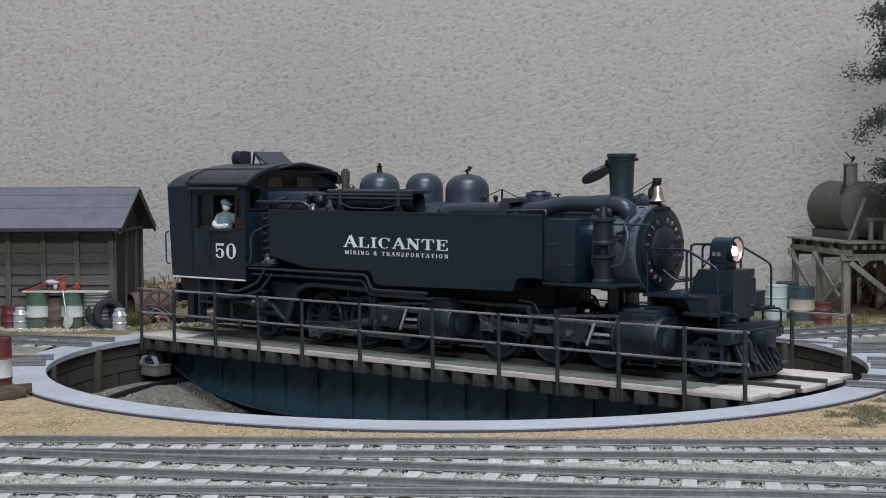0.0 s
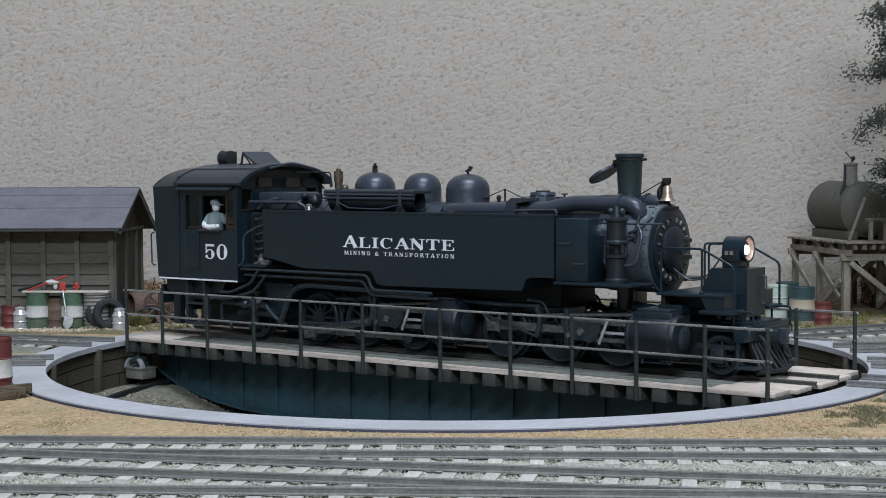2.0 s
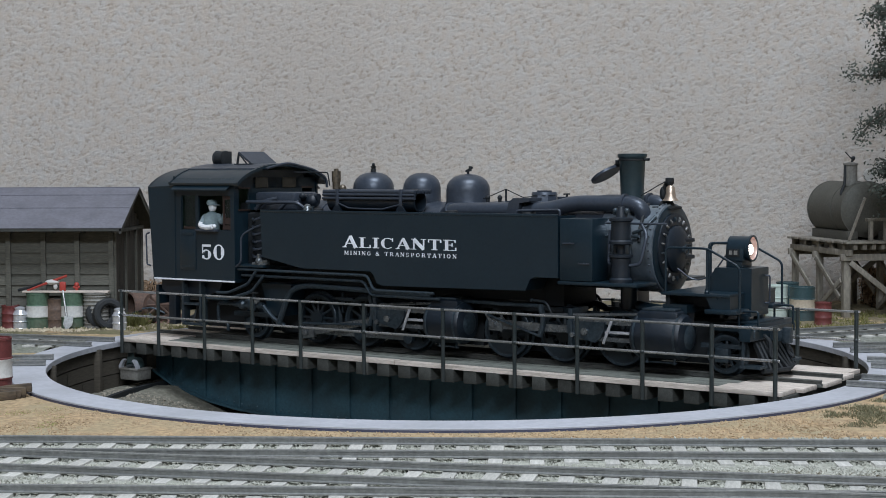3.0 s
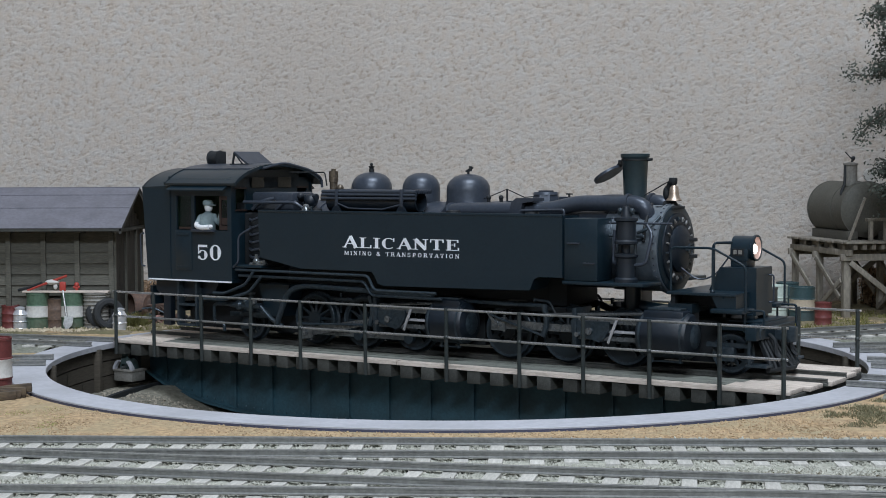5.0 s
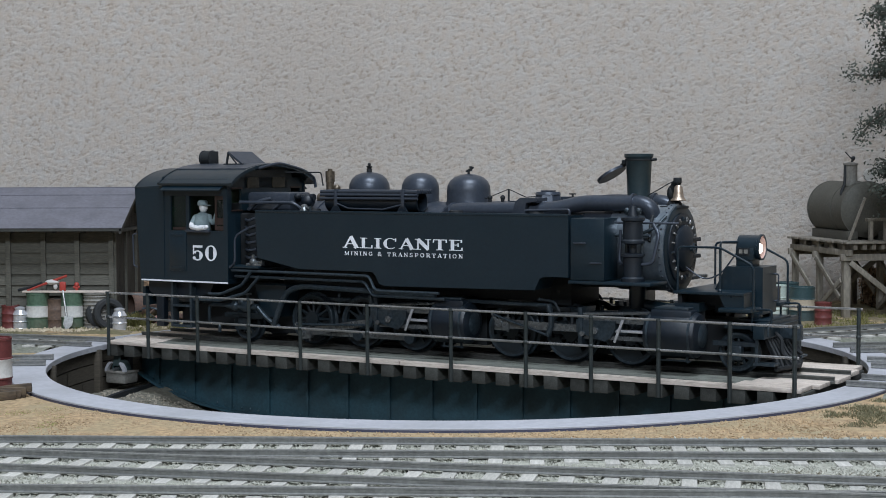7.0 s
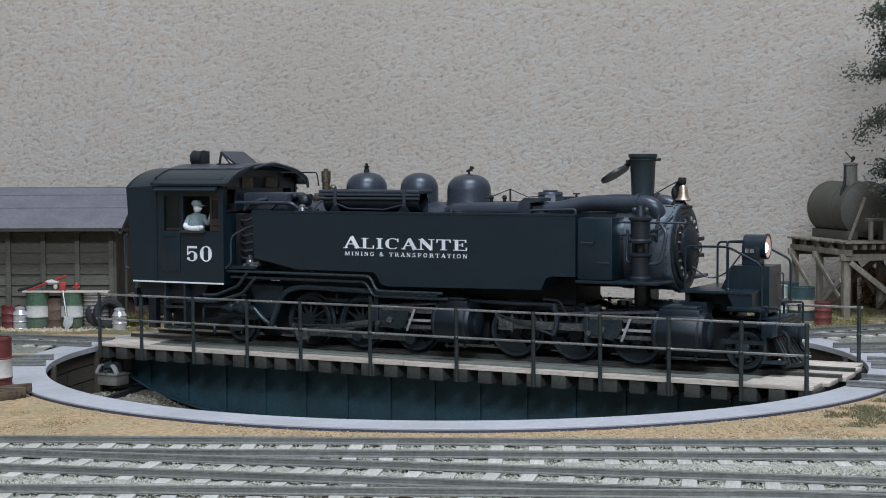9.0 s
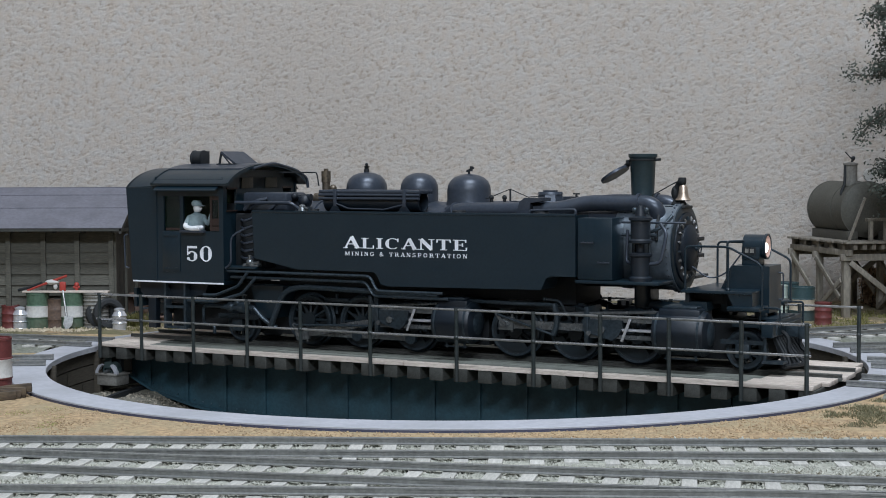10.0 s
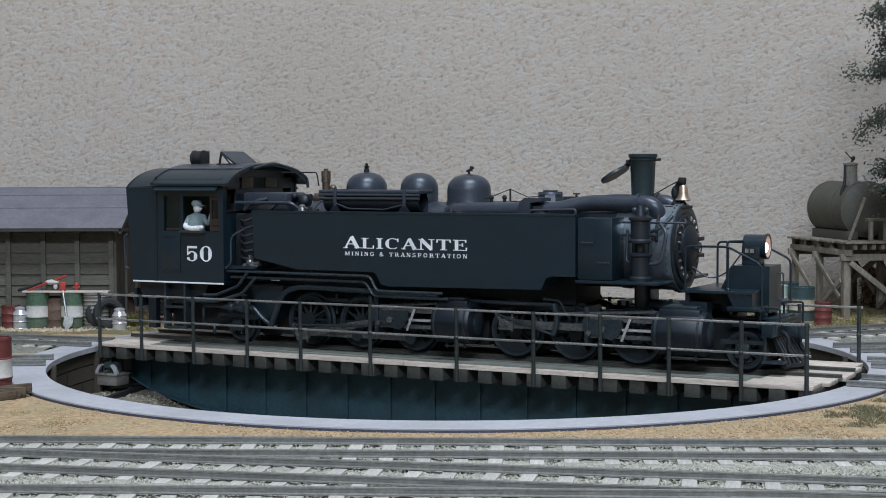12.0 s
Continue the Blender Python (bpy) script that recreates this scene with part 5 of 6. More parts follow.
def letters(word, x0, z0, x1, h, y, first=1.0, gap=0.0, weight=1.0):
    """Serif capitals on the plane of that y, from x0 to x1."""
    b = Build()
    scale = [h * first if i == 0 else h for i in range(len(word))]
    total = sum((GLYPHS[c][0] + gap) * k for c, k in zip(word, scale)) - gap * h
    sx = (x1 - x0) / total
    x = x0
    for n, (c, k) in enumerate(zip(word, scale)):
        w, strokes = GLYPHS[c]
        for i, (a0, b0, a1, b1, t) in enumerate(strokes):
            p, q = Vector((x + a0 * k * sx, 0, z0 + b0 * k)), Vector((x + a1 * k * sx, 0, z0 + b1 * k))
            d = q - p
            m = pose(0, 0, 0, 0, -math.degrees(math.atan2(d.z, d.x)), 0)
            vertical = abs(d.z) > abs(d.x) * 0.3
            b.box((p.x + q.x) / 2, y - 0.0006 * i, (p.z + q.z) / 2, d.length, 0.01, t * weight * k * (sx if vertical else 1), 0, m)
        if c == "C":
            ri, ro, n2 = [], [], 20
            for j in range(n2 + 1):
                a = radians(48 + 264 * j / n2)
                thick = 0.07 + 0.15 * max(0, -math.cos(a)) ** 1.2
                ro.append((x + (0.47 + 0.43 * math.cos(a)) * k * sx, z0 + (0.5 + 0.52 * math.sin(a)) * k))
                ri.append((x + (0.47 + (0.43 - thick) * math.cos(a)) * k * sx, z0 + (0.5 + (0.52 - 0.07) * math.sin(a)) * k))
            for j in range(n2):
                b.prism([ro[j], ro[j + 1], ri[j + 1], ri[j]], y - 0.005, y + 0.005)
        x += (w + gap) * k * sx
    return b


def stroke_arc(b, cx, cz, rx, rz, a0, a1, thick, y, n=22):
    """A curved stroke, heavy at the sides and thin at top and bottom."""
    for j in range(n):
        q = []
        for a, inner in ((j, 0), (j + 1, 0), (j + 1, 1), (j, 1)):
            t = radians(a0 + (a1 - a0) * a / n)
            w = 0.05 + thick * abs(math.cos(t)) ** 1.5
            q.append((cx + (rx - inner * w) * math.cos(t), cz + (rz - inner * 0.05) * math.sin(t)))
        b.prism(q, y - 0.005, y + 0.005)


def digits():
    b = Build()
    y, z = YL, 3.56
    stroke_arc(b, -10.02, z + 0.31, 0.3, 0.32, 0, 360, 0.13, y, 32)
    stroke_arc(b, -10.72, z + 0.2, 0.27, 0.21, -140, 150, 0.13, y)
    b.span(-10.96, -10.46, y - 0.005, y + 0.005, z + 0.52, z + 0.62).span(-10.96, -10.9, y - 0.004, y + 0.004, z + 0.24, z + 0.56)
    b.cone((-10.9, y + 0.005, z + 0.1), (-10.9, y - 0.005, z + 0.1), 0.07, seg=14)
    return b


YL = -SIDE - 0.006
part("lettering", letters("ALICANTE", -3.5, 4.25, 1.9, 0.4, YL, 1.1, gap=0.06, weight=1.0), white, loco, "white slab-serif railway name")
part("lettering", letters("MINING & TRANSPORTATION", -3.42, 3.965, 1.88, 0.15, YL, gap=0.32, weight=0.9), white, loco, "small white line of lettering")
part("lettering", digits(), white, loco, "white cab number")


# driver figure: one plain body
def figure():
    b = Build()
    b.ball((-10.68, -2.34, 5.72), 0.19, 0.92, 0.88, 1.12, 14).ball((-10.5, -2.36, 5.7), 0.05, 1.2, 0.7, 1, 8)
    b.lathe([(0.2, 0), (0.22, 0.06), (0.22, 0.14), (0.15, 0.22), (0, 0.24)], (-10.71, -2.34, 5.8), seg=16).box(-10.46, -2.36, 5.82, 0.22, 0.28, 0.03, 0.01, pose(0, 0, 0, 0, 8, 0))
    b.lathe([(0.1, 5.45), (0.12, 5.6)], (-10.72, -2.32, 0), seg=12)
    b.lathe([(0.3, 4.6), (0.34, 4.9), (0.36, 5.2), (0.3, 5.42), (0.12, 5.52), (0, 5.53)], (-10.76, -2.3, 0), seg=18)
    b.ball((-11.0, -2.42, 5.3), 0.15, seg=10).ball((-10.5, -2.2, 5.32), 0.14, seg=10)
    b.tube(bend([(-11.0, -2.48, 5.32), (-11.04, -2.72, 4.95), (-10.62, -2.84, 4.88), (-10.2, -2.84, 4.92)], 0.14), 0.11, 10).ball((-10.12, -2.84, 4.94), 0.09, seg=8)
    b.tube(bend([(-10.5, -2.2, 5.3), (-10.15, -2.35, 5.05), (-9.95, -2.45, 5.35)], 0.1), 0.09, 8).ball((-9.93, -2.46, 5.42), 0.08, seg=8)
    b.span(-11.1, -10.5, -2.5, -1.9, 4.25, 4.8, 0.1)
    return b


def figure_material():
    m = mat("figure_paint", (0.25, 0.33, 0.35), (0.2, 0.27, 0.29), rough=0.7)
    return m


doll_mesh = figure().mesh("figurine")
doll_mesh.materials.append(figure_material())
doll_mesh.materials.append(mat("figure_pale", (0.8, 0.82, 0.84), (0.72, 0.74, 0.76), rough=0.6))
for f in doll_mesh.polygons:
    c = f.center / K
    if c.y < -2.675 or (5.54 < c.z < 5.8):
        f.material_index = 1
driver_doll = tagged(part("figurine", doll_mesh, None), "small painted driver figure leaning from the cab window", "figurine")


# ---- shed ----
dark_board = mat("dark_end_wood", (0.03, 0.026, 0.02), (0.02, 0.017, 0.013), rough=0.9, vary=0.2)


def shed():
    x0, x1, y0, y1 = -26.0, -16.33, 13.67, 20.3
    s = thing("wooden_shed", "weathered board shed with a dark tar-paper gable roof", "shed")
    top = 4.35
    part("inner_wall", Build().span(x0, x1 - 0.2, y0 + 0.12, y0 + 0.2, GROUND, top).span(x0, x1 - 0.2, y1 - 0.2, y1 - 0.1, GROUND, top), tiewood, s)
    n = 9
    h = (top - GROUND) / n
    uprights = [-24.7, -23.05, -21.4, -19.72, -18.1, -16.47]
    for a, c in zip([x0] + uprights, uprights):
        for i in range(n):
            z = GROUND + i * h
            lean = random.uniform(0, 0.03)
            b = Build().prism([(y0 - 0.02 - lean, z + 0.015), (y0 + 0.05 - lean, z + h + 0.02), (y0 + 0.12, z + h), (y0 + 0.12, z + 0.015)], a, c, "x")
            part("board", b, shedwood, s)
    for x in uprights:
        part("upright", Build().span(x - 0.12, x + 0.12, y0 - 0.16, y0 - 0.03, GROUND, top, 0.01), shedwood, s)
    # end wall of dark upright boards with battens
    y = y0
    i = 0
    while y < y1 - 0.1:
        w = min(0.62, y1 - y)
        ym = y + w / 2
        zt = 4.25 + (6.1 - 4.35) * (1 - abs(ym - 17.0) / 3.6)
        part("end_board", Build().span(x1 - 0.12, x1 - 0.04, y + 0.02, y + w - 0.02, GROUND, zt), dark_board, s)
        if i % 4 == 0:
            part("batten", Build().span(x1 - 0.04, x1 + 0.08, y - 0.06, y + 0.08, GROUND, 4.3 if i else top), shedwood, s)
        y += w
        i += 1
    part("corner_post", Build().span(x1 - 0.1, x1 + 0.06, y1 - 0.14, y1, GROUND, top), shedwood, s)
    part("gable_beam", Build().span(x1 - 0.1, x1 + 0.1, y0, y1, 4.25, 4.42), tiewood, s)
    # roof slopes with lapped strips
    xe = -15.8
    for (ya, za), (yb, zb) in (((12.65, 4.52), (17.0, 6.4)), ((21.35, 4.3), (17.0, 6.4))):
        slope = part("roof", Build().prism([(ya, za - 0.02), (yb, zb - 0.02), (yb, zb - 0.13), (ya, za - 0.13)], x0 - 1, xe, "x"), tiewood, s)
        d = Vector((yb - ya, zb - za))
        nrm = Vector((-d.y, d.x)).normalized() * (1 if ya < yb else -1)
        for k, (t0, t1) in enumerate(((0.0, 0.52), (0.48, 0.84), (0.80, 1.01))):
            p, q = Vector((ya, za)) + d * t0, Vector((ya, za)) + d * t1
            lift = 0.035
            pts = [p + nrm * lift, q + nrm * 0.005, q - nrm * 0.02, p + nrm * 0.0]
            part("roof_strip", Build().prism([(v.x, v.y) for v in pts], x0 - 1, xe + 0.04 + 0.01 * k, "x"), tarpaper, slope)
        part("barge_board", Build().prism([(ya, za - 0.02), (yb, zb - 0.02), (yb, zb - 0.26), (ya, za - 0.26)], xe - 0.09, xe + 0.01, "x"), tiewood, slope)
    for i in range(7):
        x = -25 + i * 1.45
        part("rafter_end", Build().span(x, x + 0.12, 12.8, 13.7, 4.3, 4.42), tiewood, s)
    return s


shed()


# ---- drums, cans, tyres and tools ----
def drum(x, y, r, h, paint, label, band=None, group="oil drums", z=GROUND, rot=0):
    t = thing("oil_drum", label, "oil drum", at(x, y, z, 0, 0, rot), group)
    prof = [(0, 0), (r, 0), (r * 1.03, 0.02), (r * 1.03, 0.06), (r, 0.08)]
    for f in (0.34, 0.66):
        prof += [(r, h * f - 0.05), (r * 1.045, h * f - 0.02), (r * 1.045, h * f + 0.02), (r, h * f + 0.05)]
    prof += [(r, h - 0.08), (r * 1.03, h - 0.06), (r * 1.03, h), (r * 0.97, h), (r * 0.97, h - 0.05), (0, h - 0.05)]
    part("body", Build().lathe(prof, seg=28), paint, t)
    if band:
        part("band", Build().lathe([(r + 0.012, h * 0.34), (r * 1.052, h * 0.36), (r + 0.014, h * 0.4), (r + 0.014, h * 0.62), (r * 1.052, h * 0.65), (r + 0.012, h * 0.67)], seg=28), band, t)
    part("bung", Build().cone((r * 0.6, 0, h - 0.06), (r * 0.6, 0, h - 0.01), 0.09, seg=10), paint, t)
    return t


drum(-19.9, 13.15, 0.53, 1.75, drum_green, "green oil drum with a white band beside the shed", drum_white)
drum(-18.25, 13.15, 0.53, 1.75, drum_green, "green oil drum with a white band beside the shed", drum_white)
drum(-19.07, 13.3, 0.45, 1.45, drum_brown, "dull brown oil drum between two green drums", drum_brown)
drum(-21.25, 13.3, 0.42, 1.15, drum_red, "small red drum beside the shed wall")
drum(15.85, 16.4, 0.54, 1.78, drum_pale, "pale green oil drum near the trestle")
drum(16.95, 15.65, 0.6, 1.75, drum_teal, "blue-grey oil drum with a tan paper band", drum_tan)
drum(16.6, 17.4, 0.55, 1.85, drum_teal, "dark blue-grey oil drum near the trestle")
drum(17.62, 14.1, 0.4, 1.12, drum_red, "short dark red drum near the trestle")
drum(-15.5, -9.3, 0.66, 2.02, drum_red, "red oil drum with a white band near the pit", drum_white)
g = thing("galvanised_tub", "ribbed grey galvanised tub beside the shed", "tub", at(-17.1, 13.15, GROUND))
prof = [(0, 0), (0.6, 0)]
for i in range(9):
    prof += [(0.6, 0.08 + i * 0.18), (0.64, 0.14 + i * 0.18), (0.6, 0.2 + i * 0.18)]
part("body", Build().lathe(prof + [(0.66, 1.7), (0.66, 1.76), (0.58, 1.76), (0.57, 1.5), (0, 1.5)], seg=28), drum_grey, g)
t = thing("loose_plank", "pale loose plank lying across the drums", "plank")
part("board", Build().box(-18.5, 13.0, 1.52, 4.05, 0.55, 0.09, 0.015, pose(0, 0, 0, 0, 0.4, 0)), deckwood, t)


def milk_can(x, y):
    t = thing("milk_can", "shiny silver metal can standing on the ground", "can", at(x, y, GROUND), "milk cans")
    part("body", Build().lathe([(0, 0), (0.34, 0), (0.36, 0.06), (0.33, 0.1), (0.33, 0.36), (0.36, 0.4), (0.33, 0.44), (0.33, 0.7), (0.36, 0.74), (0.3, 0.84), (0.22, 0.98)], seg=24), bright, t)
    part("lid", Build().lathe([(0.22, 0.96), (0.26, 1.0), (0.26, 1.06), (0.1, 1.12), (0, 1.12)], seg=20), bright, t)


milk_can(-20.72, 13.0), milk_can(-15.82, 12.2)


def tyre(x, y, rz, lean, label):
    t = thing("rubber_tyre", label, "tyre", at(x, y, GROUND + 0.76, 0, 0, rz), "old tyres")
    prof = [(0.42, -0.16), (0.5, -0.23), (0.66, -0.24), (0.74, -0.18), (0.77, 0), (0.74, 0.18), (0.66, 0.24), (0.5, 0.23), (0.42, 0.16), (0.42, -0.16)]
    part("casing", Build().lathe(prof, (0, 0, 0), (math.cos(radians(lean)), 0, math.sin(radians(lean))), 36), rubber, t)


tyre(-16.45, 12.75, -60, 10, "worn black rubber tyre leaning by the shed")
tyre(-16.85, 13.0, -60, 10, "worn black rubber tyre behind another tyre")
t = thing("shovel", "steel shovel with a red grip leaning on the drums", "shovel")
part("shaft", Build().cone((-18.6, 12.75, 1.6), (-18.35, 12.4, 0.3), 0.05, seg=8), steel, t)
part("blade", Build().prism([(-0.2, 0.3), (0.2, 0.3), (0.22, -0.1), (0.0, -0.38), (-0.22, -0.1)], -0.02, 0.02), steel, t, at=at(-18.27, 12.3, 0.1, -14, 8, 0))
part("grip", Build().box(-18.62, 12.8, 1.75, 0.3, 0.12, 0.5, 0.04), red_paint, t, "red grip")
t = thing("pickaxe", "pickaxe with a red shaft lying across the drums", "pickaxe")
part("shaft", Build().cone((-20.3, 12.85, 1.6), (-18.42, 12.8, 2.28), 0.06, seg=8), red_paint, t)
part("head", Build().tube(bend([(-20.75, 12.85, 1.6), (-20.2, 12.85, 1.72), (-19.6, 12.85, 1.95)], 0.2), 0.07, 6), sooty, t)
t = thing("work_gloves", "pale work cloth thrown over the drums", "cloth")
part("cloth", Build().ball((-19.12, 12.9, 1.98), 0.26, 1.35, 0.8, 0.5, 10).ball((-18.98, 12.85, 1.78), 0.13, 0.8, 0.6, 1.2, 8), drum_white, t)
t = thing("hydrant", "small red standpipe beside the shed", "standpipe")
part("pipe", Build().cone((-18.08, 13.3, GROUND), (-18.08, 13.3, 1.8), 0.08, seg=12), red_paint, t)
part("cap", Build().ball((-18.08, 13.3, 1.82), 0.12, seg=10).cone((-18.23, 13.3, 1.7), (-17.93, 13.3, 1.7), 0.06, seg=8), red_paint, t)
old_beam = mat("rotten_beam", (0.1, 0.072, 0.05), (0.045, 0.034, 0.025), rough=0.9, fine=250, stretch=(1, 5, 5), stain=(0.2, 0.15, 0.09), amount=0.4)
t = thing("broken_timber", "dark broken timber lying on the ground beside the pit", "timber")
for i in range(4):
    part("beam", Build().box(-15.0 + 0.12 * i, -10.3 + 0.22 * i, GROUND + 0.2 + 0.05 * i, 1.1, 0.26, 0.28, 0.03, pose(0, 0, 0, 0, random.uniform(-6, 6), random.uniform(5, 25))), old_beam, t)


# ---- scrap heap ----
def scrap():
    z = GROUND + 0.1
    k = thing("scrap_boiler", "rusty scrap boiler shell lying on its side", "scrap boiler", at(-15.35, 16.4, z + 0.75, 0, 0, 35))
    part("shell", Build().lathe([(0.62, -0.9), (0.68, -0.85), (0.68, 0.85), (0.72, 0.85), (0.72, 0.95), (0.58, 0.95), (0.56, 0.3), (0, 0.3)], axis=(1, 0, 0), seg=24), rust, k)
    part("rim", Build().lathe([(0.7, 0.9), (0.74, 0.95), (0.7, 1.0), (0.55, 1.0), (0.55, 0.92)], axis=(1, 0, 0), seg=24), pinkish, k)
    k = thing("cart_wheel", "spoked scrap wheel leaning in the junk heap", "cart wheel", at(-14.6, 15.6, z + 0.85, 12, 0, 15))
    part("rim", Build().lathe([(0.62, -0.08), (0.75, -0.08), (0.75, 0.08), (0.62, 0.08), (0.62, -0.08)], axis=(0, 1, 0), seg=28), rust, k)
    for i in range(8):
        a = math.pi * i / 4
        part("spoke", Build().cone((0, 0, 0), (0.65 * math.cos(a), 0, 0.65 * math.sin(a)), 0.06, seg=6), rust, k)
    for i in range(44):
        x, y = random.uniform(-16.0, -9.0), random.uniform(14.8, 17.0)
        zz = z + random.uniform(0.0, 0.75) * max(0.2, 1 - abs(x + 14.6) / 4)
        j = thing("scrap_iron", "bent rusty scrap metal piece in the junk heap", "scrap metal", at(x, y, zz, random.uniform(-40, 40), random.uniform(-40, 40), random.uniform(0, 180)), "scrap pieces")
        m = random.choice((rust, rust, running, pinkish, drum_grey, sooty))
        kind = i % 4
        if kind == 0:
            part("rod", Build().tube(bend([(-0.6, 0, 0), (0, 0, 0.15), (0.5, 0.2, 0)], 0.2), 0.05, 6), m, j)
        elif kind == 1:
            part("plate", Build().prism([(-0.4, -0.2), (0.3, -0.25), (0.42, 0.1), (0.1, 0.3), (-0.35, 0.2)], -0.03, 0.03, "z"), m, j)
        elif kind == 2:
            part("ring", Build().lathe([(0.2, -0.08), (0.32, -0.08), (0.32, 0.08), (0.2, 0.08), (0.2, -0.08)], seg=18), m, j)
        else:
            part("casting", Build().box(0, 0, 0, 0.5, 0.3, 0.25, 0.05).cone((0, 0, 0), (0.5, 0, 0), 0.1, seg=8), m, j)


scrap()


# ---- oil tank on its trestle ----
def trestle():
    t = thing("timber_trestle", "weathered grey timber trestle carrying an oil tank", "trestle", at(19.65, 17.8, GROUND, 0, 0, 11.5))
    L, D, Z = 7.0, 6.6, 3.15

    def beam(name, p, q, w, h, m=trestlewood):
        p, q = Vector(p), Vector(q)
        d = q - p
        mm = d.to_track_quat("X", "Z").to_matrix().to_4x4()
        c = (p + q) / 2
        return part(name, Build().box(c.x, c.y, c.z, d.length, w, h, 0.02, mm), m, t)
    for x in (0.0, 3.4, 6.8):
        for y in (0.1, 3.2, 6.3):
            beam("leg", (x, y, -0.1), (x, y, Z), 0.36 if y < 1 else 0.3, 0.36 if y < 1 else 0.3)
    for x in (0.0, 3.4, 6.8):
        beam("cap_beam", (x, -0.3, Z + 0.14), (x, 6.6, Z + 0.14), 0.36, 0.3)
        e = -0.24
        if x > 6:
            continue
        beam("brace", (x + e, 3.2, 2.9), (x + e, 0.3, 1.0), 0.1, 0.26)
        beam("brace", (x + e, 6.3, 2.9), (x + e, 3.3, 1.0), 0.1, 0.26)
        beam("brace", (x + e, 3.0, 0.2), (x + e, 0.2, 1.9), 0.1, 0.26)
    beam("brace", (0.1, -0.2, 2.8), (3.3, -0.2, 0.4), 0.1, 0.28)
    beam("brace", (0.1, 3.3, 0.3), (3.3, 3.3, 2.8), 0.1, 0.28)
    for y in (-0.1, 3.2, 6.3):
        beam("girt", (-0.4, y, Z - 0.1), (7.2, y, Z - 0.1), 0.2, 0.34)
    for y in (0.1, 1.6, 3.2, 4.75, 6.3):
        beam("spacer", (-0.15, y, Z + 0.42), (0.2, y, Z + 0.42), 0.34, 0.28)
    for i in range(14):
        x = 0.25 + i * 0.5
        beam("joist", (x, -0.45, Z + 0.44), (x, 6.6, Z + 0.44), 0.22, 0.28)
    for i in range(17):
        y = -0.4 + i * 0.42
        j = random.uniform(-0.1, 0.1)
        beam("deck_plank", (-0.3 + j, y, Z + 0.65), (7.2 + j, y, Z + 0.65), 0.39, 0.12)
    # rail frame on the deck's front
    beam("stand_post", (1.15, -0.25, Z + 0.6), (1.15, -0.25, Z + 1.75), 0.2, 0.2)
    beam("stand_post", (1.95, -0.25, Z + 0.6), (1.95, -0.25, Z + 1.75), 0.2, 0.2)
    beam("stand_rail", (0.9, -0.25, Z + 1.8), (2.4, -0.25, Z + 1.8), 0.24, 0.16)
    beam("ladder_pole", (0.05, -0.1, Z + 0.75), (0.95, 0.0, Z + 2.9), 0.12, 0.12)
    # tank, cradles and hatch
    k = thing("oil_tank", "dull olive-grey horizontal oil tank on a trestle", "oil tank", at(21.1, 19.0, 5.12, 0, 0, 9))
    R = 1.42
    part("shell", Build().lathe([(0, 0.0), (0.7, 0.03), (1.15, 0.12), (R, 0.3), (R, 4.9), (1.15, 5.15), (0, 5.3)], axis=(0, 1, 0), seg=48), tank_mat, k)
    for y in (0.3, 1.7, 4.75):
        part("band", Build().lathe([(R, y), (R + 0.025, y), (R + 0.025, y + 0.12), (R, y + 0.12)], axis=(0, 1, 0), seg=48), tank_mat, k)
    for s in (-1, 1):
        part("cradle", Build().span(s * 0.55, s * 1.1, 0.2, 5.0, -1.57, -1.1, 0.03), tank_mat, k)
    hatch = part("hatch", Build().lathe([(0.34, 1.2), (0.34, 2.25), (0.38, 2.27), (0.38, 2.36), (0.15, 2.42), (0, 2.44)], (-0.55, 1.2, 0), seg=24), drum_grey, k)
    part("hatch_valve", Build().cone((-0.5, 1.2, 2.4), (-0.42, 1.2, 2.62), 0.07, seg=8).cone((-0.42, 1.2, 2.5), (-0.85, 1.2, 2.95), 0.03, seg=6).ball((-0.42, 1.2, 2.62), 0.12, seg=8), sooty, hatch)
    part("chain", Build().tube([(-0.9, 1.1, 2.25), (-0.95, 1.0, 1.5), (-1.0, 0.95, 1.25), (-1.15, 0.9, 0.95), (-1.22, 0.85, 0.75)], 0.07, 6), sooty, hatch)
    part("pulley", Build().cone((0.3, 0.6, 1.75), (0.3, 0.75, 1.75), 0.36, seg=20), drum_white, k)


trestle()


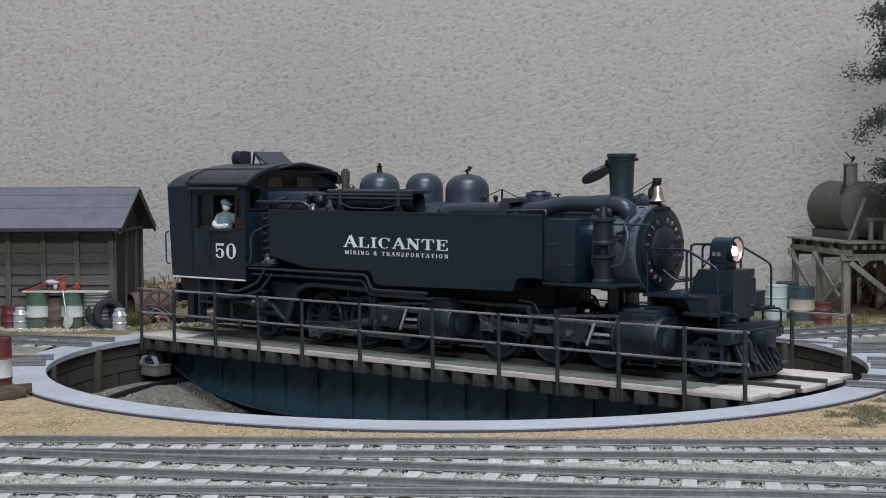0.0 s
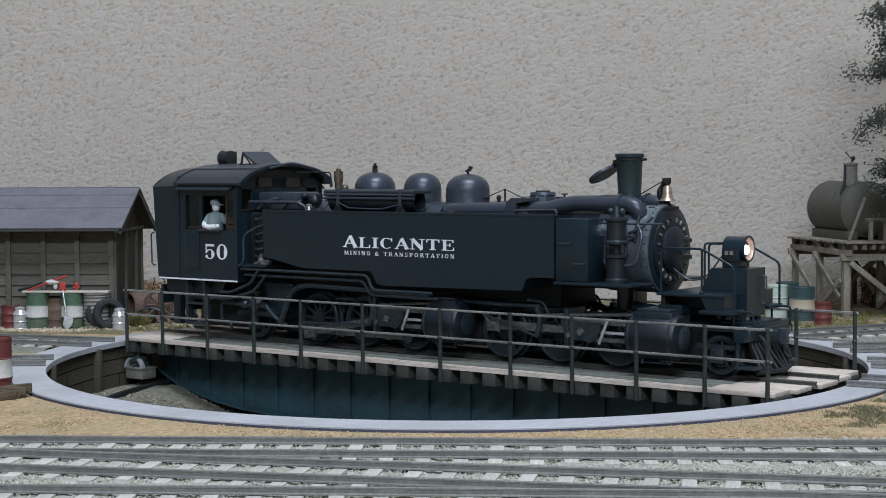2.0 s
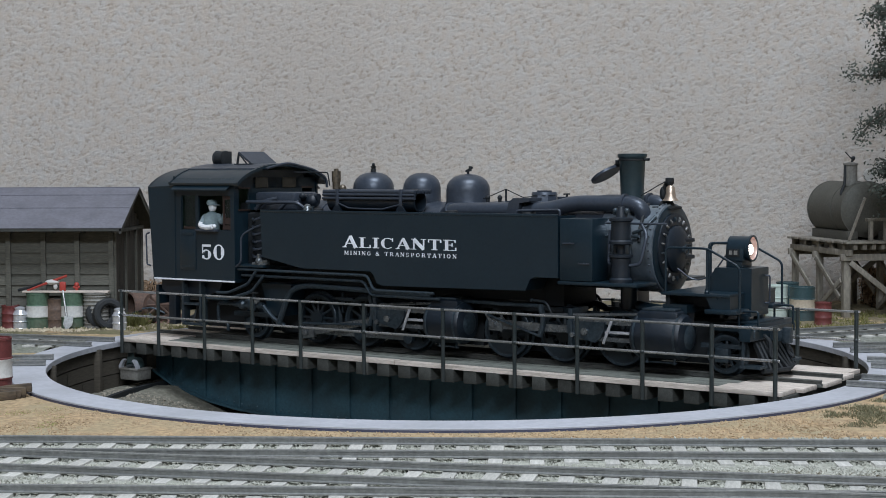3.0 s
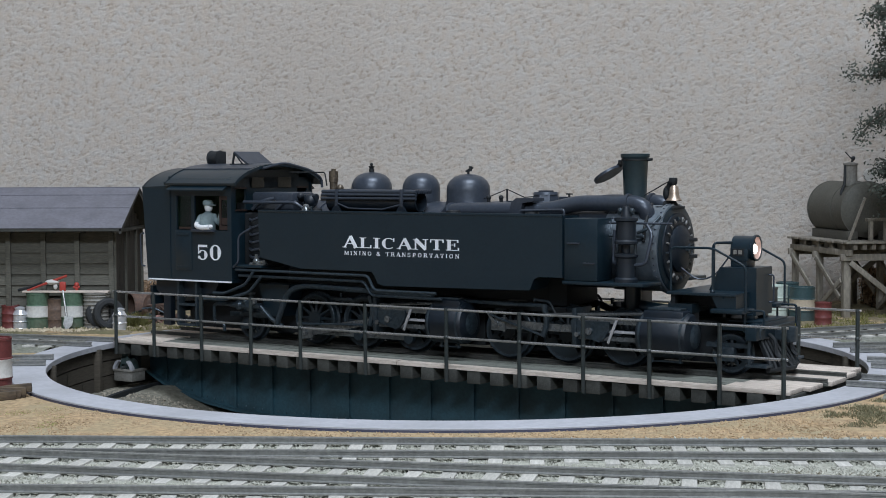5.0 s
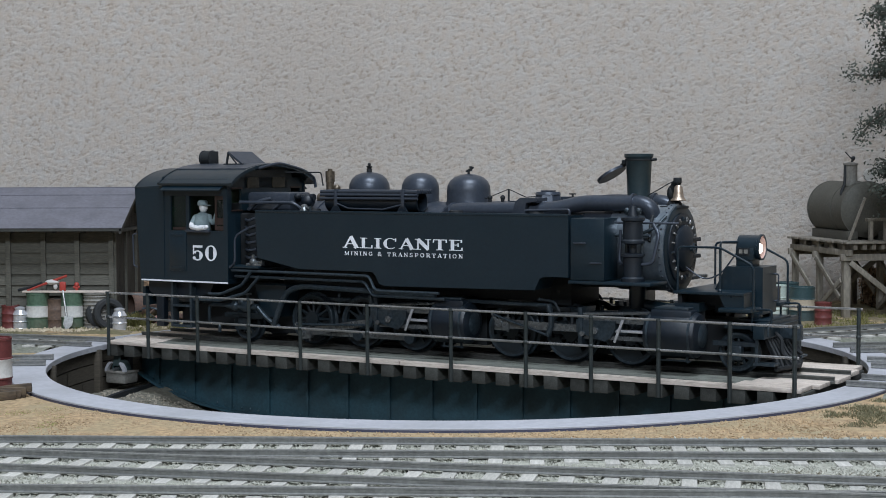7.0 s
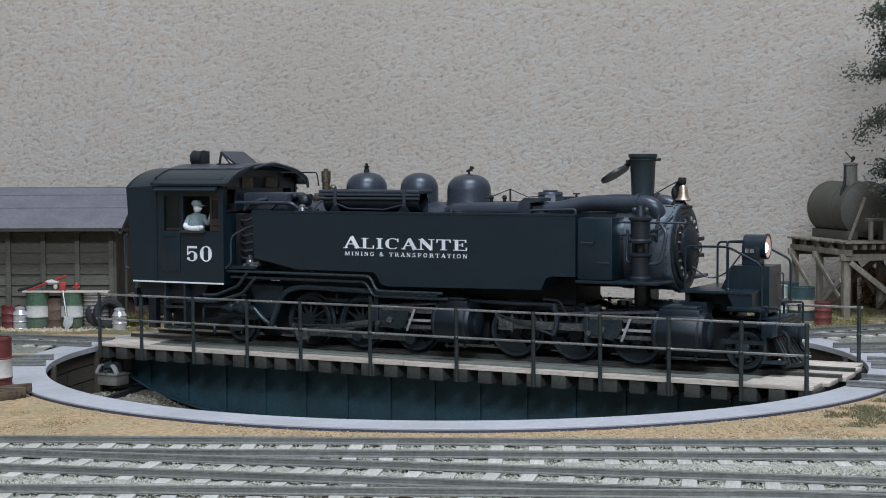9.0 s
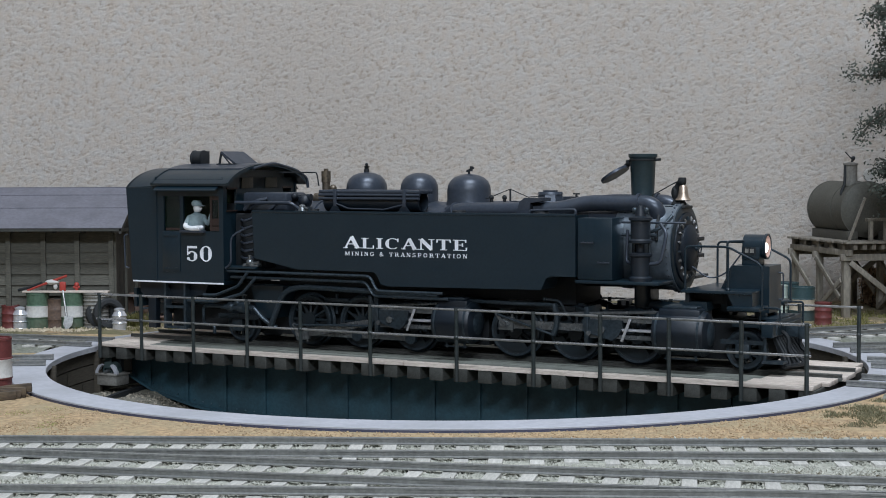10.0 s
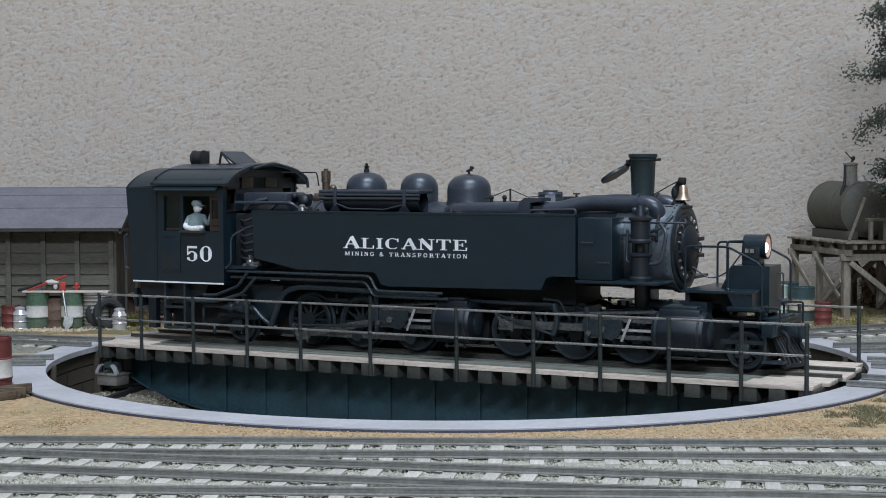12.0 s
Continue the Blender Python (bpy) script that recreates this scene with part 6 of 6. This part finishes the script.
# ---- tree beside the trestle ----
def tree():
    rnd = random.Random(5)
    t = thing("conifer_tree", "dark thinly leaved tree beside the trestle", "tree", at(22.75, 15.3, GROUND))
    part("trunk", Build().tube([(0, 0, 0), (0.1, 0, 4), (-0.1, 0.1, 9), (0.1, 0, 14), (0, 0, 19)], 0.28, 10), bark, t)
    limbs, leaves, ends = Build(), [], []
    zs = [6.4, 6.9, 7.4, 8.0, 8.6, 9.2] + [10.6 + 0.42 * i for i in range(20)]
    for i, z in enumerate(zs):
        for a in (rnd.uniform(150, 215), rnd.uniform(-60, 60), rnd.uniform(60, 150), rnd.uniform(215, 300)):
            ln = rnd.uniform(1.2, 2.6) if z < 10 else rnd.uniform(1.4, 3.2)
            if 11 < z < 13.4 and 150 < a < 215:
                ln += 0.9
            p = Vector((0, 0, z))
            d = Vector((math.cos(radians(a)), math.sin(radians(a)), rnd.uniform(-0.25, 0.25)))
            pts = [p]
            for s in range(5):
                d = (d + Vector((rnd.uniform(-0.25, 0.25), rnd.uniform(-0.25, 0.25), rnd.uniform(-0.3, 0.2)))).normalized()
                pts.append(pts[-1] + d * ln / 5)
                if s > 0:
                    ends.append((pts[-1], 0.35 + 0.1 * s))
            limbs.tube(pts, 0.04, 5)
    part("limbs", limbs, bark, t)
    verts, faces = [], []
    for c, r in ends:
        for j in range(90):
            o = Vector((rnd.gauss(0, r * 0.42), rnd.gauss(0, r * 0.42), rnd.gauss(0, r * 0.36)))
            p = c + o
            u = Vector((rnd.uniform(-1, 1), rnd.uniform(-1, 1), rnd.uniform(-1, 1))).normalized() * rnd.uniform(0.06, 0.13)
            w = u.orthogonal().normalized() * rnd.uniform(0.04, 0.07)
            k = len(verts)
            verts += [(p - u) * K, (p + w) * K, (p + u) * K, (p - w) * K]
            faces.append((k, k + 1, k + 2, k + 3))
    me = bpy.data.meshes.new("foliage")
    me.from_pydata(verts, [], faces)
    tagged(part("foliage", me, pine, t, "small dark grey-green leaves"), kind="stuff")


tree()


# ---- weeds, pebbles ----
def tufts(name, spots, count, height, material, label, seed):
    rnd = random.Random(seed)
    verts, faces = [], []
    for i in range(count):
        x0, x1, y0, y1 = rnd.choice(spots)
        x, y = rnd.uniform(x0, x1), rnd.uniform(y0, y1)
        if math.hypot(x, y) < R_RIM + 0.3 or noise.noise(Vector((x * 0.9, y * 0.9, seed))) < -0.1:
            continue
        for j in range(3):
            p = Vector((x + rnd.gauss(0, 0.08), y + rnd.gauss(0, 0.08), ground_z(x, y) - 0.03))
            h = height * rnd.uniform(0.4, 1.2)
            tip = p + Vector((rnd.gauss(0, h * 0.45), rnd.gauss(0, h * 0.45), h))
            w = Vector((rnd.uniform(-1, 1), rnd.uniform(-1, 1), 0)).normalized() * rnd.uniform(0.02, 0.045)
            k = len(verts)
            verts += [(p - w) * K, (p + w) * K, tip * K]
            faces.append((k, k + 1, k + 2))
    me = bpy.data.meshes.new(name)
    me.from_pydata(verts, [], faces)
    return tagged(part(name, me, material), label, "grass", kind="stuff")


def pebbles(name, boxes, count, size, material, label, seed, z=GROUND + 0.02):
    rnd = random.Random(seed)
    shape = [(1, 0, 0), (-1, 0, 0), (0, 1, 0), (0, -1, 0), (0, 0, 1), (0, 0, -0.6)]
    tri = [(0, 2, 4), (2, 1, 4), (1, 3, 4), (3, 0, 4), (2, 0, 5), (1, 2, 5), (3, 1, 5), (0, 3, 5)]
    verts, faces = [], []
    for i in range(count):
        x0, x1, y0, y1 = rnd.choice(boxes)
        x, y = rnd.uniform(x0, x1), rnd.uniform(y0, y1)
        rr = math.hypot(x, y)
        if R_PIT - 0.1 < rr < R_RIM + 0.05 or (z is ground_z and rr < R_RIM + 0.05):
            continue
        s = size * rnd.uniform(0.4, 1.3)
        m = Euler((rnd.uniform(0, 6), rnd.uniform(0, 6), rnd.uniform(0, 6))).to_matrix()
        k = len(verts)
        verts += [(m @ (Vector(v) * s * rnd.uniform(0.7, 1.2)) + Vector((x, y, z(x, y) if callable(z) else z))) * K for v in shape]
        faces += [(a + k, b + k, c + k) for a, b, c in tri]
    me = bpy.data.meshes.new(name)
    me.from_pydata(verts, [], faces)
    return tagged(part(name, me, material), label, "gravel", kind="stuff")


weed_green = mat("green_weed", (0.23, 0.21, 0.12), (0.15, 0.145, 0.085), rough=0.9)
tufts("grass", [(11.2, 19, -15.8, -12.5), (12.5, 20, -14, -10)], 9000, 0.12, weed_green, "short olive grass tufts beside the pit rim", 3)
pale_moss = mat("pale_moss", (0.42, 0.4, 0.17), (0.32, 0.31, 0.13), rough=0.95)
tufts("grass", [(-20, -12, -15.5, -11)], 5000, 0.05, pale_moss, "sparse dry yellow-green grass before the pit", 4)
tufts("grass", [(14, 26, 12.5, 21)], 2600, 0.25, weed, "dry olive grass round the trestle", 6)
tufts("grass", [(-15.7, -15.0, 13.2, 14.2)], 500, 0.75, weed, "clump of dry yellow-green weeds by the shed", 8)
tufts("grass", [(-18, -11, 12.0, 14.6)], 900, 0.25, weed, "sparse dry weeds by the shed", 9)


def brush(x0, x1, y0, y1, top, count, material, label, seed):
    """A low tangled hedge: twigs with many small leaves, uneven along its top."""
    rnd = random.Random(seed)
    b, verts, faces = thing("dry_brush", label, "bush", at(0, 0, 0)), [], []
    twigs = Build()
    for i in range(60):
        x, y = rnd.uniform(x0, x1), rnd.uniform(y0, y1)
        h = top * rnd.uniform(0.5, 1.0)
        twigs.tube([(x, y, GROUND), (x + rnd.gauss(0, 0.15), y, h * 0.5), (x + rnd.gauss(0, 0.3), y, h)], 0.025, 4)
    part("twigs", twigs, bark, b)
    for i in range(count):
        x, y = rnd.uniform(x0, x1), rnd.uniform(y0, y1)
        lim = GROUND + (top - GROUND) * (0.72 + 0.4 * noise.noise(Vector((x * 0.8, y * 0.8, seed))))
        p = Vector((x, y, rnd.uniform(GROUND, lim)))
        u = Vector((rnd.uniform(-1, 1), rnd.uniform(-1, 1), rnd.uniform(-1, 1))).normalized() * rnd.uniform(0.06, 0.12)
        w = u.orthogonal().normalized() * rnd.uniform(0.04, 0.07)
        k = len(verts)
        verts += [(p - u) * K, (p + w) * K, (p + u) * K, (p - w) * K]
        faces.append((k, k + 1, k + 2, k + 3))
    me = bpy.data.meshes.new("leaves")
    me.from_pydata(verts, [], faces)
    tagged(part("leaves", me, material, b), kind="stuff")


brown_leaf = mat("brown_leaf", (0.4, 0.27, 0.17), (0.28, 0.19, 0.12), rough=0.9)
brush(-18.2, -11, 22.8, 25.4, 1.6, 8000, brown_leaf, "dry brown brush behind the shed", 22)
brush(22.2, 29, 23.2, 25.6, 2.4, 16000, brown_leaf, "dry brown brush in front of the backdrop wall", 21)
tan_stone = mat("tan_pebble", (0.5, 0.38, 0.24), (0.36, 0.26, 0.16), rough=0.95)
pale_stone = mat("pale_pebble", (0.55, 0.47, 0.34), (0.42, 0.35, 0.25), rough=0.95)
pebbles("gravel", [(-15.5, -9, 12.4, 15.2), (-22, -15.5, 11.8, 13.4)], 1500, 0.13, pale_stone, "pale loose gravel by the scrap heap", 11)
pebbles("gravel", [(-18, 18, -19.0, -12)], 16000, 0.045, tan_stone, "fine tan gravel before the pit rim", 12, z=ground_z)
grey_stone = mat("grey_pebble", (0.5, 0.495, 0.435), (0.33, 0.33, 0.28), rough=0.95)
pebbles("gravel", [(-15.5, 15.5, -28, -18.6)], 30000, 0.065, grey_stone, "loose grey ballast stones among the ties", 13, z=-0.12)


pit_stone = mat("pit_pebble", (0.34, 0.3, 0.24), (0.2, 0.185, 0.15), rough=0.95)


def dish(x, y):
    return float(np.interp(math.hypot(x, y), (0, 9.5, 12.3, 13.3, 16), (-3.45, -3.35, -2.45, -2.08, -2.02)))


pebbles("gravel", [(-15, -6, -11, 9)], 9000, 0.06, pit_stone, "dull loose gravel on the pit floor", 14, z=dish)

# planks and posts of the pit wall
for row in range(3):
    z0 = -2.1 + row * 0.63
    for i in range(32):
        a0 = 360 * (i + 0.5 * (row % 2)) / 32
        b = Build().lathe([(R_PIT + 0.3, z0 + 0.02), (R_PIT + 0.14, z0 + 0.02), (R_PIT + 0.14, z0 + 0.6), (R_PIT + 0.3, z0 + 0.6)], seg=4, a0=a0 + 0.1, a1=a0 + 360 / 32 - 0.1)
        part("plank", b, pitwood, pit_wall)
for i in range(18):
    a = radians(164.35 + 20 * i)
    part("post", Build().box(0, 0, -1.2, 0.3, 0.26, 1.9, 0.02), pitwood, pit_wall, at=at(math.cos(a) * (R_PIT + 0.02), math.sin(a) * (R_PIT + 0.02), 0, 0, 0, math.degrees(a)))


def motions():
    rows = [(t, pose(0, 0, 0, 0, 0, a)) for t, a in TURN]
    walk(bridge, rows)
    walk(loco, rows)
    walk(driver_doll, rows)


motions()
